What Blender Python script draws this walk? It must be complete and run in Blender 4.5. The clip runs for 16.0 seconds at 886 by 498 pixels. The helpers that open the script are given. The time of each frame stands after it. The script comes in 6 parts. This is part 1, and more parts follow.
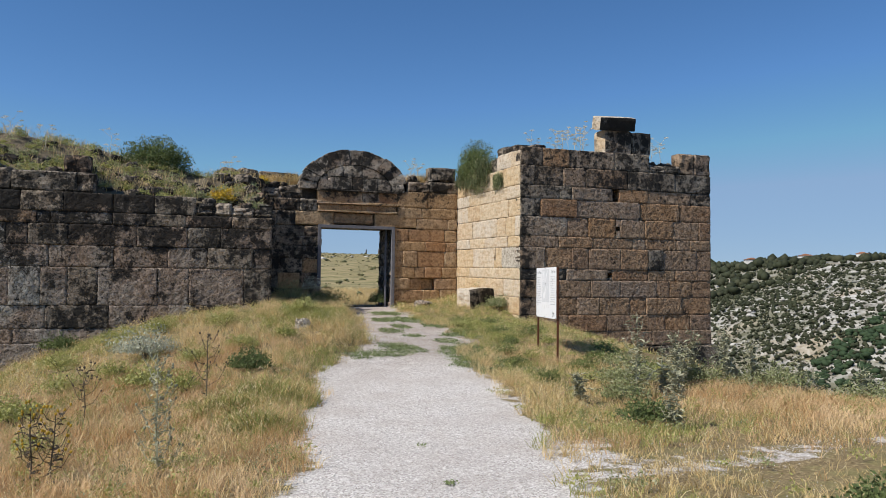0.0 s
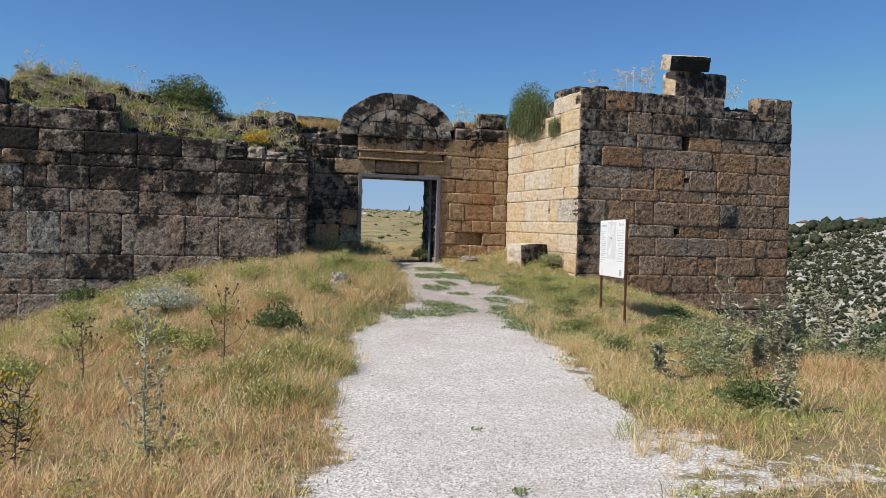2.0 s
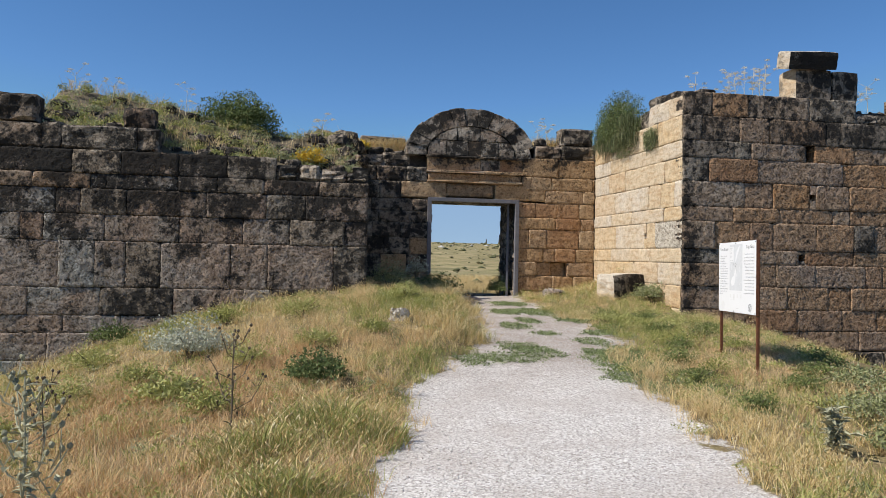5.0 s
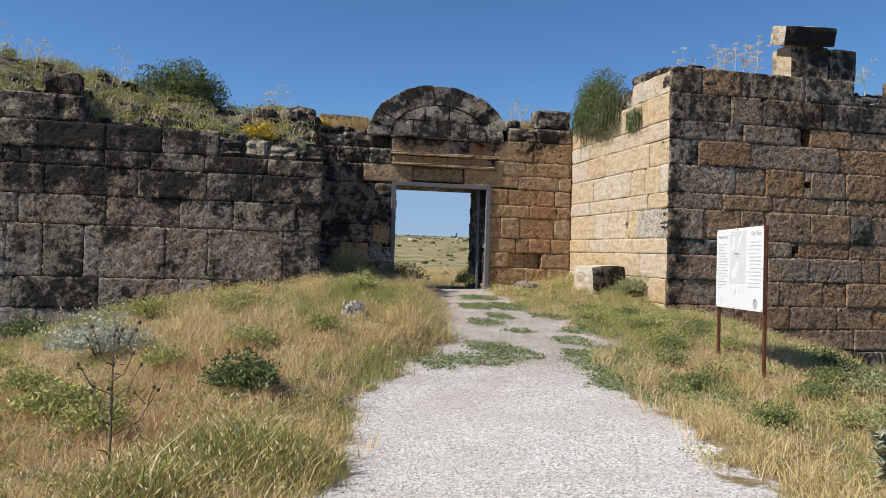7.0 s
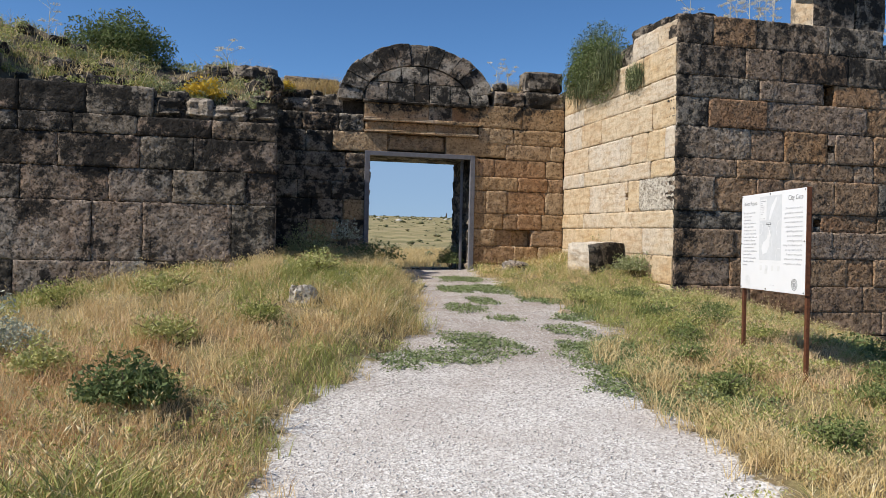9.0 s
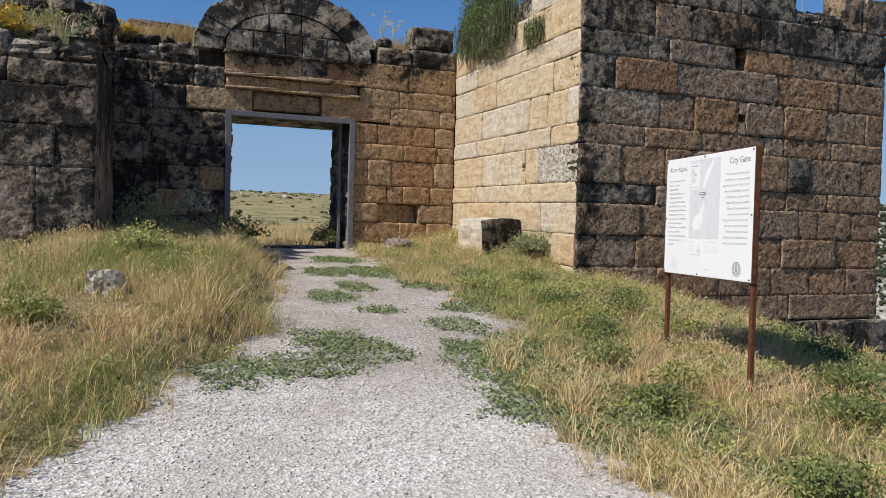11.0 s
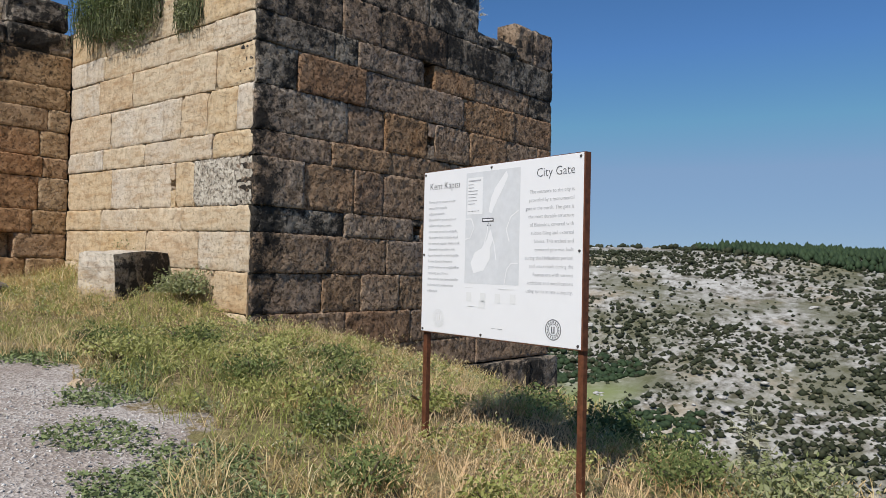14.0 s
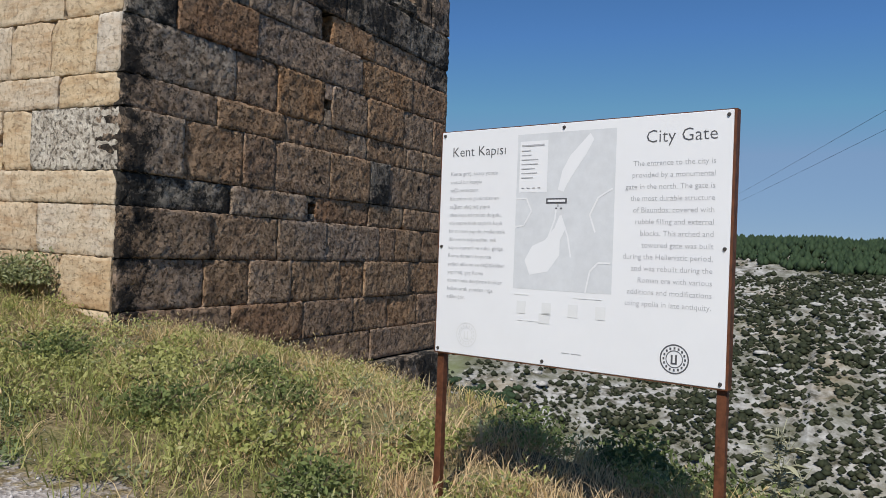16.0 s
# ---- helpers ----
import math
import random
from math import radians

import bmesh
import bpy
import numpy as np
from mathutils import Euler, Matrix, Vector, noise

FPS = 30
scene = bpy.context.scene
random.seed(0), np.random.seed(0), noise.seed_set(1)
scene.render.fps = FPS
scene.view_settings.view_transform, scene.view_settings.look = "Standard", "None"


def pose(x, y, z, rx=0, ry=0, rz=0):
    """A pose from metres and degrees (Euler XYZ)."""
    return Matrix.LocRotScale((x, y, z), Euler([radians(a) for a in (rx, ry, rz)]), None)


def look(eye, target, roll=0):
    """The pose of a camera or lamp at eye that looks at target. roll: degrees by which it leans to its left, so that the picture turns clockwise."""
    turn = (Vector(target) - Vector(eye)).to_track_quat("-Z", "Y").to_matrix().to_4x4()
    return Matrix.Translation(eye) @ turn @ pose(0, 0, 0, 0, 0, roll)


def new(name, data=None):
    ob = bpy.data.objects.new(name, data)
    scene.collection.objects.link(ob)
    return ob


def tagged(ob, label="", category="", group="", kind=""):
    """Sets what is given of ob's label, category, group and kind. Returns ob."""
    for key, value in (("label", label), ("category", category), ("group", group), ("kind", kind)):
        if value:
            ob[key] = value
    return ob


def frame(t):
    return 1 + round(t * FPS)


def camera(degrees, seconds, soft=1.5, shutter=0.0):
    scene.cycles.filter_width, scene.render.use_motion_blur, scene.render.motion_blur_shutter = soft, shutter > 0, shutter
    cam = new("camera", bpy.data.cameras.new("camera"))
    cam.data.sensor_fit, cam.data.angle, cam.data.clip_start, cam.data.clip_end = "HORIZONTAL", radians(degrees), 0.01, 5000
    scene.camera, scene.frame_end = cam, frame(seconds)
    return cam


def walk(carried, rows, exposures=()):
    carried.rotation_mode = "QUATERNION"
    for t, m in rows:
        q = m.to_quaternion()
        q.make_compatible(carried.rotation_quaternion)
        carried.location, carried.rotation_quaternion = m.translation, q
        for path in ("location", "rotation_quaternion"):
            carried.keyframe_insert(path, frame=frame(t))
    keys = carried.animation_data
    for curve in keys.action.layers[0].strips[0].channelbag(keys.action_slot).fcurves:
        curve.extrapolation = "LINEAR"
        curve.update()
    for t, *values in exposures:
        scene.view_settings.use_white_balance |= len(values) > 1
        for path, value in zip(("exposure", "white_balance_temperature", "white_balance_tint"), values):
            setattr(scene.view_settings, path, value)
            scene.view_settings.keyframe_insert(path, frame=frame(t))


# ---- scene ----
cam = camera(60.5, 16.0, soft=0.8)
PATH = [
    (0, (0.236, 0.024, 1.747), (0.884, 1.914, 1.832), 0.6),
    (0.5, (0.319, 0.474, 1.706), (1.046, 2.336, 1.747), 1.5),
    (1, (0.42, 0.949, 1.669), (1.081, 2.836, 1.686), 0.8),
    (1.5, (0.522, 1.423, 1.629), (1.109, 3.335, 1.602), 1.5),
    (2, (0.649, 1.864, 1.617), (1.193, 3.788, 1.59), 1.5),
    (2.5, (0.748, 2.311, 1.593), (1.193, 4.26, 1.611), 0.9),
    (3, (0.874, 2.749, 1.579), (1.321, 4.698, 1.601), -0.5),
    (3.5, (1.029, 3.154, 1.607), (1.398, 5.118, 1.682), -0.3),
    (3.7, (1.08, 3.339, 1.569), (1.442, 5.304, 1.64), -0.0),
    (5.8, (1.521, 5.108, 1.504), (1.86, 7.078, 1.543), 1.4),
    (6, (1.574, 5.268, 1.496), (1.93, 7.236, 1.524), 1.2),
    (6.5, (1.671, 5.732, 1.481), (2.09, 7.688, 1.496), 2.1),
    (7, (1.786, 6.149, 1.439), (2.206, 8.104, 1.482), 1.6),
    (7.5, (1.913, 6.635, 1.406), (2.308, 8.595, 1.433), 1.4),
    (8, (2.068, 7.086, 1.399), (2.529, 9.032, 1.367), 1.4),
    (8.2, (2.155, 7.254, 1.384), (2.592, 9.205, 1.383), 1.2),
    (10.3, (3.043, 9.456, 1.353), (3.603, 11.376, 1.332), 0.4),
    (10.5, (3.13, 9.616, 1.342), (3.768, 11.512, 1.327), 0.5),
    (11, (3.321, 10.05, 1.332), (4.037, 11.916, 1.276), 1.5),
    (11.5, (3.474, 10.529, 1.353), (4.255, 12.369, 1.302), 1.7),
    (12, (3.696, 10.983, 1.37), (4.623, 12.755, 1.335), 1.3),
    (12.5, (3.851, 11.455, 1.37), (4.958, 13.121, 1.363), 1.2),
    (13, (3.987, 11.866, 1.37), (5.249, 13.416, 1.422), 0.8),
    (13.5, (4.131, 12.341, 1.365), (5.555, 13.744, 1.422), 1.1),
    (14, (4.21, 12.822, 1.385), (5.714, 14.139, 1.438), 1.3),
    (14.5, (4.369, 13.273, 1.425), (5.945, 14.503, 1.47), 1.1),
    (14.6, (4.395, 13.364, 1.426), (5.982, 14.58, 1.46), 1.1),
    (14.9, (4.48, 13.671, 1.431), (6.117, 14.82, 1.447), 0.9),
    (15, (4.519, 13.782, 1.441), (6.164, 14.92, 1.468), 1.7),
    (15.5, (4.665, 14.245, 1.453), (6.368, 15.293, 1.485), 1.5),
    (16, (4.763, 14.705, 1.451), (6.531, 15.641, 1.462), 2.1),
]
walk(cam, [(t, look(eye, target, roll)) for t, eye, target, roll in PATH],
     exposures=[(0.0, 0.12, 6500, 10), (3.5, 0.22, 6550, 10), (8.0, 0.22, 6550, 10), (11.0, 0.09, 6450, 10), (12.5, -0.03, 6400, 10), (14.5, -0.12, 6340, 10), (16.0, -0.2, 6280, 10)])

# ---- world, sun, exposure ----
SUN_ELEV, SUN_FROM = 47.0, 192.0          # degrees: height, and the bearing (from +x, anticlockwise) that it shines from
world = bpy.data.worlds.new("sky")
scene.world = world
world.use_nodes = True
wn = world.node_tree
sky = wn.nodes.new("ShaderNodeTexSky")
sky.sky_type, sky.sun_disc = "NISHITA", False
sky.sun_elevation, sky.sun_rotation = radians(SUN_ELEV), radians(90 - SUN_FROM)
sky.air_density, sky.dust_density, sky.ozone_density, sky.altitude = 0.75, 0.0, 2.8, 900
clear = wn.nodes.new("ShaderNodeHueSaturation")
clear.inputs["Saturation"].default_value = 1.18
wn.links.new(sky.outputs[0], clear.inputs["Color"])
haze = wn.nodes.new("ShaderNodeMix")          # dry haze keeps the sky near the horizon a muted blue
haze.data_type, haze.blend_type = "RGBA", "DARKEN"
haze.inputs[0].default_value, haze.inputs[7].default_value = 0.85, (2.0, 3.0, 4.5, 1)
wn.links.new(clear.outputs[0], haze.inputs[6])
wn.links.new(haze.outputs[2], wn.nodes["Background"].inputs[0])
wn.nodes["Background"].inputs[1].default_value = 0.12
sun_data = bpy.data.lights.new("sun", "SUN")
sun_data.energy, sun_data.angle, sun_data.color = 4.8, radians(0.55), (1.0, 0.95, 0.86)
sun = new("sun", sun_data)
sd = Vector((math.cos(radians(SUN_FROM)) * math.cos(radians(SUN_ELEV)), math.sin(radians(SUN_FROM)) * math.cos(radians(SUN_ELEV)), math.sin(radians(SUN_ELEV))))
sun.matrix_world = look(sd * 60, (0, 0, 0))


# ---- materials ----
def mat_new(name, rough=0.9, metal=0.0):
    m = bpy.data.materials.new(name)
    m.use_nodes = True
    b = m.node_tree.nodes["Principled BSDF"]
    b.inputs["Roughness"].default_value, b.inputs["Metallic"].default_value = rough, metal
    b.inputs["Specular IOR Level"].default_value = 0.25
    return m, m.node_tree, b


def nd(nt, kind, **props):
    n = nt.nodes.new("ShaderNode" + kind)
    for k, v in props.items():
        if k in n.inputs:
            n.inputs[k].default_value = v
    return n


def noise_tex(nt, scale, detail=5.0, rough=0.6, vec=None):
    n = nd(nt, "TexNoise", Scale=scale, Detail=detail, Roughness=rough)
    if vec is None:
        vec = nd(nt, "TexCoord").outputs["Object"]
    nt.links.new(vec, n.inputs["Vector"])
    return n.outputs["Fac"]


def ramp(nt, fac, stops):
    r = nt.nodes.new("ShaderNodeValToRGB")
    el = r.color_ramp.elements
    while len(el) < len(stops):
        el.new(0.5)
    for e, (p, c) in zip(el, stops):
        e.position = p
        e.color = (*c, 1) if len(c) == 3 else c
    nt.links.new(fac, r.inputs[0])
    return r.outputs[0]


def mixc(nt, fac, a, b, mode="MIX"):
    n = nt.nodes.new("ShaderNodeMix")
    n.data_type, n.blend_type = "RGBA", mode
    for sock, v in ((n.inputs[0], fac), (n.inputs[6], a), (n.inputs[7], b)):
        if isinstance(v, (int, float)):
            sock.default_value = v
        elif isinstance(v, tuple):
            sock.default_value = (*v, 1)
        else:
            nt.links.new(v, sock)
    return n.outputs[2]


def mth(nt, op, a, b=0.0, clamp=False):
    n = nt.nodes.new("ShaderNodeMath")
    n.operation, n.use_clamp = op, clamp
    for sock, v in zip(n.inputs, (a, b)):
        if isinstance(v, (int, float)):
            sock.default_value = v
        else:
            nt.links.new(v, sock)
    return n.outputs[0]


def bump(nt, b, height, strength, dist):
    n = nd(nt, "Bump", Strength=strength, Distance=dist)
    nt.links.new(height, n.inputs["Height"])
    nt.links.new(n.outputs[0], b.inputs["Normal"])


def stone_mat(name, tones, lichen, lichen_col=(0.016, 0.015, 0.014), pale=0.3, pits=0.8, crust=None, stain=0.6, grain=(0.42, 0.37, 0.33), speck=0.35, mottle=0.5, corner=None, streak=0.0, pit_shade=0.55, edges=0.6):
    """Weathered ashlar: each block takes a tone of its own; stains, dark lichen, shade-dark pits and sun-pale edges lie
    over it. crust: heights between which black lichen sets in.
    """
    m, nt, b = mat_new(name, 0.93)
    rnd = nd(nt, "ObjectInfo").outputs["Random"]
    obj = nd(nt, "TexCoord").outputs["Object"]
    base = ramp(nt, rnd, [(i / (len(tones) - 1), c) for i, c in enumerate(tones)])
    big = noise_tex(nt, 0.9, 4, 0.6, obj)
    mid = noise_tex(nt, 6.0, 8, 0.72, obj)
    fine = noise_tex(nt, 30.0, 5, 0.7, obj)
    c = mixc(nt, ramp(nt, big, [(0.40, (0, 0, 0)), (0.62, (0.7, 0.7, 0.7))]), base, tones[1])
    c = mixc(nt, ramp(nt, mid, [(0.36, (stain, stain, stain)), (0.56, (0, 0, 0))]), c, (0.36, 0.31, 0.27), "MULTIPLY")
    c = mixc(nt, ramp(nt, fine, [(0.40, (speck, speck, speck)), (0.54, (0, 0, 0))]), c, grain, "MULTIPLY")
    c = mixc(nt, ramp(nt, fine, [(0.55, (0, 0, 0)), (0.70, (pale, pale, pale))]), c, (0.68, 0.63, 0.56))
    if streak:
        flat = nd(nt, "VectorMath")
        flat.operation = "MULTIPLY"
        nt.links.new(obj, flat.inputs[0])
        flat.inputs[1].default_value = (1.0, 1.0, 5.0)
        bed = noise_tex(nt, 2.2, 6, 0.65, flat.outputs[0])
        c = mixc(nt, ramp(nt, bed, [(0.38, (streak, streak, streak)), (0.52, (0, 0, 0))]), c, (0.66, 0.50, 0.34), "MULTIPLY")
        c = mixc(nt, ramp(nt, bed, [(0.56, (0, 0, 0)), (0.70, (0.4, 0.4, 0.4))]), c, (0.70, 0.60, 0.44))
    blot = noise_tex(nt, 8.0, 6, 0.62, obj)
    c = mixc(nt, ramp(nt, blot, [(0.38, (mottle, mottle, mottle)), (0.52, (0, 0, 0))]), c, (0.36, 0.31, 0.27), "MULTIPLY")
    pit = noise_tex(nt, 21.0, 5, 0.62, obj)
    # Hollows darkened by colour: the shade inside the pits is painted here.
    c = mixc(nt, ramp(nt, pit, [(0.40, (pit_shade, pit_shade, pit_shade)), (0.46, (0, 0, 0))]), c, (0.20, 0.18, 0.155), "MULTIPLY")
    # Pale worn edges: sunlight catching them is put into the colour.
    worn = nd(nt, "NewGeometry").outputs["Pointiness"]
    worn = mth(nt, "MULTIPLY", ramp(nt, worn, [(0.55, (0, 0, 0)), (0.64, (edges, edges, edges))]), ramp(nt, noise_tex(nt, 3.0, 4, 0.7, obj), [(0.35, (0.1, 0.1, 0.1)), (0.55, (1, 1, 1))]))
    c = mixc(nt, worn, c, (0.66, 0.60, 0.52))
    lich = mth(nt, "ADD", mth(nt, "MULTIPLY", noise_tex(nt, 1.7, 4, 0.6, obj), 0.38), mth(nt, "ADD", mth(nt, "MULTIPLY", noise_tex(nt, 6, 6, 0.72, obj), 0.46), mth(nt, "MULTIPLY", noise_tex(nt, 30, 5, 0.75, obj), 0.16)))
    if crust:
        sep = nd(nt, "SeparateXYZ")
        nt.links.new(nd(nt, "NewGeometry").outputs["Position"], sep.inputs[0])
        up = nd(nt, "MapRange", **{"From Min": crust[0], "From Max": crust[1], "To Min": 0.0, "To Max": crust[2]})
        nt.links.new(sep.outputs[2], up.inputs["Value"])
        lich = mth(nt, "ADD", lich, up.outputs[0])
    if corner:
        sep = nd(nt, "SeparateXYZ")
        nt.links.new(nd(nt, "NewGeometry").outputs["Position"], sep.inputs[0])
        up = nd(nt, "MapRange", **{"From Min": corner[0], "From Max": corner[1], "To Min": 0.0, "To Max": corner[2]})
        nt.links.new(sep.outputs[0], up.inputs["Value"])
        lich = mth(nt, "ADD", lich, up.outputs[0])
    lm = ramp(nt, lich, [(lichen - 0.005, (0, 0, 0)), (lichen + 0.055, (0.94, 0.94, 0.94))])
    c = mixc(nt, lm, c, lichen_col)
    nt.links.new(c, b.inputs["Base Color"])
    vor = nd(nt, "TexVoronoi", Scale=9.0)
    nt.links.new(obj, vor.inputs["Vector"])
    hollow = ramp(nt, pit, [(0.36, (0, 0, 0)), (0.47, (1, 1, 1))])
    h = mth(nt, "ADD", mth(nt, "ADD", mth(nt, "MULTIPLY", hollow, 0.22), mth(nt, "MULTIPLY", blot, 0.55)), mth(nt, "ADD", mth(nt, "MULTIPLY", fine, 0.14), mth(nt, "MULTIPLY", vor.outputs["Distance"], 0.12)))
    bump(nt, b, h, 1.0, 0.06 * pits)
    return m


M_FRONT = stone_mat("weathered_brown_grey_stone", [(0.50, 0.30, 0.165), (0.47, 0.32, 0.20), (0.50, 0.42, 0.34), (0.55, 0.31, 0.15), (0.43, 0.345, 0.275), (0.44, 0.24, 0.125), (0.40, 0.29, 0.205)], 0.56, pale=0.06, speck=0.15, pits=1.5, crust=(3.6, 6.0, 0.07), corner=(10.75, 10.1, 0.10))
M_LEFT = stone_mat("weathered_grey_stone", [(0.41, 0.405, 0.365), (0.44, 0.31, 0.225), (0.37, 0.38, 0.35), (0.48, 0.475, 0.44), (0.39, 0.295, 0.225), (0.36, 0.35, 0.315)], 0.532, pale=0.08, speck=0.18, pits=1.5, crust=(1.4, 4.0, 0.15))
M_CREAM = stone_mat("pale_sandy_limestone", [(0.62, 0.45, 0.25), (0.63, 0.51, 0.36), (0.62, 0.56, 0.48), (0.57, 0.39, 0.205), (0.66, 0.59, 0.50), (0.62, 0.48, 0.30)], 0.635, (0.20, 0.165, 0.125), 0.06, 0.4, crust=(4.3, 6.0, 0.12), stain=0.35, grain=(0.68, 0.6, 0.5), speck=0.06, mottle=0.2, streak=0.5, pit_shade=0.2)
M_PALE = stone_mat("whitish_lichened_stone", [(0.616, 0.567, 0.485), (0.660, 0.598, 0.504)], 0.57, (0.10, 0.095, 0.085), 0.4, 1.2, mottle=0.3)
M_OCHRE = stone_mat("ochre_gate_stone", [(0.52, 0.32, 0.165), (0.53, 0.36, 0.205), (0.55, 0.405, 0.26), (0.46, 0.25, 0.125), (0.49, 0.34, 0.215)], 0.59, pits=0.7, crust=(4.0, 5.2, 0.14), grain=(0.6, 0.53, 0.46), speck=0.2, mottle=0.4, pale=0.1)
# Lichen black; also carries painted shade at the gate, jambs and block fronts.
M_CRUST_SHADE = stone_mat("black_lichened_shaded_stone", [(0.427, 0.346, 0.261), (0.389, 0.328, 0.261), (0.538, 0.473, 0.380), (0.446, 0.301, 0.194), (0.353, 0.310, 0.253)], 0.468, pits=1.2, pale=0.5)
M_MORTAR = stone_mat("rubble_core_and_mortar", [(0.11, 0.085, 0.065), (0.12, 0.095, 0.075), (0.15, 0.12, 0.095)], 0.60, pits=1.0, pale=0.0, edges=0.0)


def plain_mat(name, col, rough=0.8, metal=0.0, var=0.25, scale=20.0, bumpy=0.15):
    m, nt, b = mat_new(name, rough, metal)
    n = noise_tex(nt, scale, 5, 0.65)
    lo = tuple(v * (1 - var) for v in col)
    hi = tuple(min(1, v * (1 + var)) for v in col)
    nt.links.new(ramp(nt, n, [(0.3, lo), (0.7, hi)]), b.inputs["Base Color"])
    if bumpy:
        bump(nt, b, n, bumpy, 0.01)
    return m


def plant_mat(name, tones, rough=0.75, patch=None, patch_scale=0.35, trans=0.22):
    """Leaves and blades: a tone for each blade, and broad patches of a second colour over the ground."""
    m, nt, b = mat_new(name, rough)
    geo = nd(nt, "NewGeometry")
    c = ramp(nt, geo.outputs["Random Per Island"], [(i / (len(tones) - 1), t) for i, t in enumerate(tones)])
    if patch:
        f = ramp(nt, noise_tex(nt, patch_scale, 3, 0.55), [(0.46, (0, 0, 0)), (0.6, (0.75, 0.75, 0.75))])
        c = mixc(nt, f, c, patch)
    nt.links.new(c, b.inputs["Base Color"])
    if trans:
        t = nt.nodes.new("ShaderNodeBsdfTranslucent")
        nt.links.new(c, t.inputs["Color"])
        mx = nt.nodes.new("ShaderNodeMixShader")
        mx.inputs[0].default_value = trans
        nt.links.new(b.outputs[0], mx.inputs[1])
        nt.links.new(t.outputs[0], mx.inputs[2])
        nt.links.new(mx.outputs[0], nt.nodes["Material Output"].inputs["Surface"])
    return m


M_STRAW = plant_mat("dry_straw", [(0.66, 0.48, 0.20), (0.75, 0.60, 0.32), (0.53, 0.345, 0.13), (0.80, 0.69, 0.45), (0.60, 0.43, 0.19), (0.42, 0.33, 0.14)], patch=(0.68, 0.52, 0.28))
M_UMBEL = plant_mat("bleached_umbel", [(0.62, 0.55, 0.40), (0.72, 0.66, 0.52), (0.55, 0.47, 0.32)])
M_RUST = plant_mat("rusty_dry_grass", [(0.53, 0.31, 0.14), (0.65, 0.425, 0.215), (0.43, 0.235, 0.10), (0.72, 0.53, 0.31), (0.58, 0.36, 0.17)], patch=(0.82, 0.62, 0.38), patch_scale=0.8)
M_GREEN = plant_mat("green_grass", [(0.30, 0.315, 0.09), (0.38, 0.38, 0.125), (0.22, 0.245, 0.07), (0.54, 0.50, 0.20)])
M_LEAF = plant_mat("dark_green_leaves", [(0.112, 0.150, 0.052), (0.163, 0.204, 0.072), (0.081, 0.114, 0.042), (0.225, 0.252, 0.104)])
M_SAGE = plant_mat("silver_green_leaves", [(0.24, 0.265, 0.11), (0.34, 0.355, 0.18), (0.18, 0.205, 0.08), (0.46, 0.45, 0.29)])
M_DEEP = plant_mat("deep_green_weed_leaves", [(0.15, 0.19, 0.06), (0.21, 0.25, 0.085), (0.11, 0.145, 0.045), (0.30, 0.31, 0.13)])
M_SILVER = plant_mat("silver_white_leaves", [(0.40, 0.41, 0.31), (0.50, 0.51, 0.41), (0.30, 0.32, 0.22), (0.60, 0.60, 0.51)])
M_TRAIL = plant_mat("grey_green_trailing_leaves", [(0.085, 0.105, 0.045), (0.13, 0.15, 0.07), (0.06, 0.075, 0.03), (0.18, 0.185, 0.10)])
M_LIME = plant_mat("yellow_green_leaves", [(0.36, 0.36, 0.11), (0.46, 0.45, 0.17), (0.28, 0.30, 0.09), (0.58, 0.54, 0.26)])
M_MAT = plant_mat("mat_of_low_green_leaves", [(0.195, 0.247, 0.104), (0.260, 0.312, 0.130), (0.156, 0.195, 0.085), (0.338, 0.364, 0.195)])
M_YELLOW = plant_mat("yellow_blossom", [(0.55, 0.36, 0.03), (0.62, 0.45, 0.06), (0.45, 0.28, 0.03)])
M_STALK = plant_mat("brown_thistle_stalk", [(0.10, 0.075, 0.05), (0.15, 0.12, 0.08), (0.075, 0.055, 0.04)], trans=0)
M_GREYSTALK = plant_mat("grey_green_thistle", [(0.34, 0.33, 0.215), (0.45, 0.44, 0.31), (0.24, 0.235, 0.15)], trans=0.1)
M_SHRUB = plant_mat("far_scrub", [(0.028, 0.034, 0.016), (0.040, 0.046, 0.022), (0.022, 0.027, 0.013), (0.058, 0.060, 0.031)], trans=0)
M_SCRUB = plant_mat("dusty_low_scrub", [(0.10, 0.105, 0.045), (0.15, 0.15, 0.07), (0.07, 0.075, 0.035), (0.22, 0.19, 0.10)], trans=0)
M_PINE = plant_mat("pine_green", [(0.028, 0.05, 0.022), (0.04, 0.065, 0.028), (0.022, 0.04, 0.018)], trans=0)
M_PEBBLE = plant_mat("pale_crushed_stone", [(0.53, 0.49, 0.455), (0.62, 0.58, 0.545), (0.42, 0.375, 0.34), (0.76, 0.73, 0.69), (0.34, 0.30, 0.27)], 0.9, trans=0)
M_ROCKS = plain_mat("white_limestone_outcrop", (0.46, 0.44, 0.41), 0.95, var=0.3, scale=1.5, bumpy=0.6)
M_STEEL = plain_mat("grey_painted_steel", (0.17, 0.165, 0.18), 0.55, 0.0, 0.2, 9.0, 0.1)
M_RUSTPOST = plain_mat("rust_brown_painted_post", (0.12, 0.045, 0.022), 0.6, 0.0, 0.45, 25.0, 0.2)
M_WHITE = plain_mat("white_printed_panel", (0.77, 0.77, 0.785), 0.4, 0.0, 0.02, 3.0, 0.0)
M_MAPGREY = plain_mat("printed_grey", (0.63, 0.64, 0.66), 0.45, 0.0, 0.06, 14.0, 0.0)
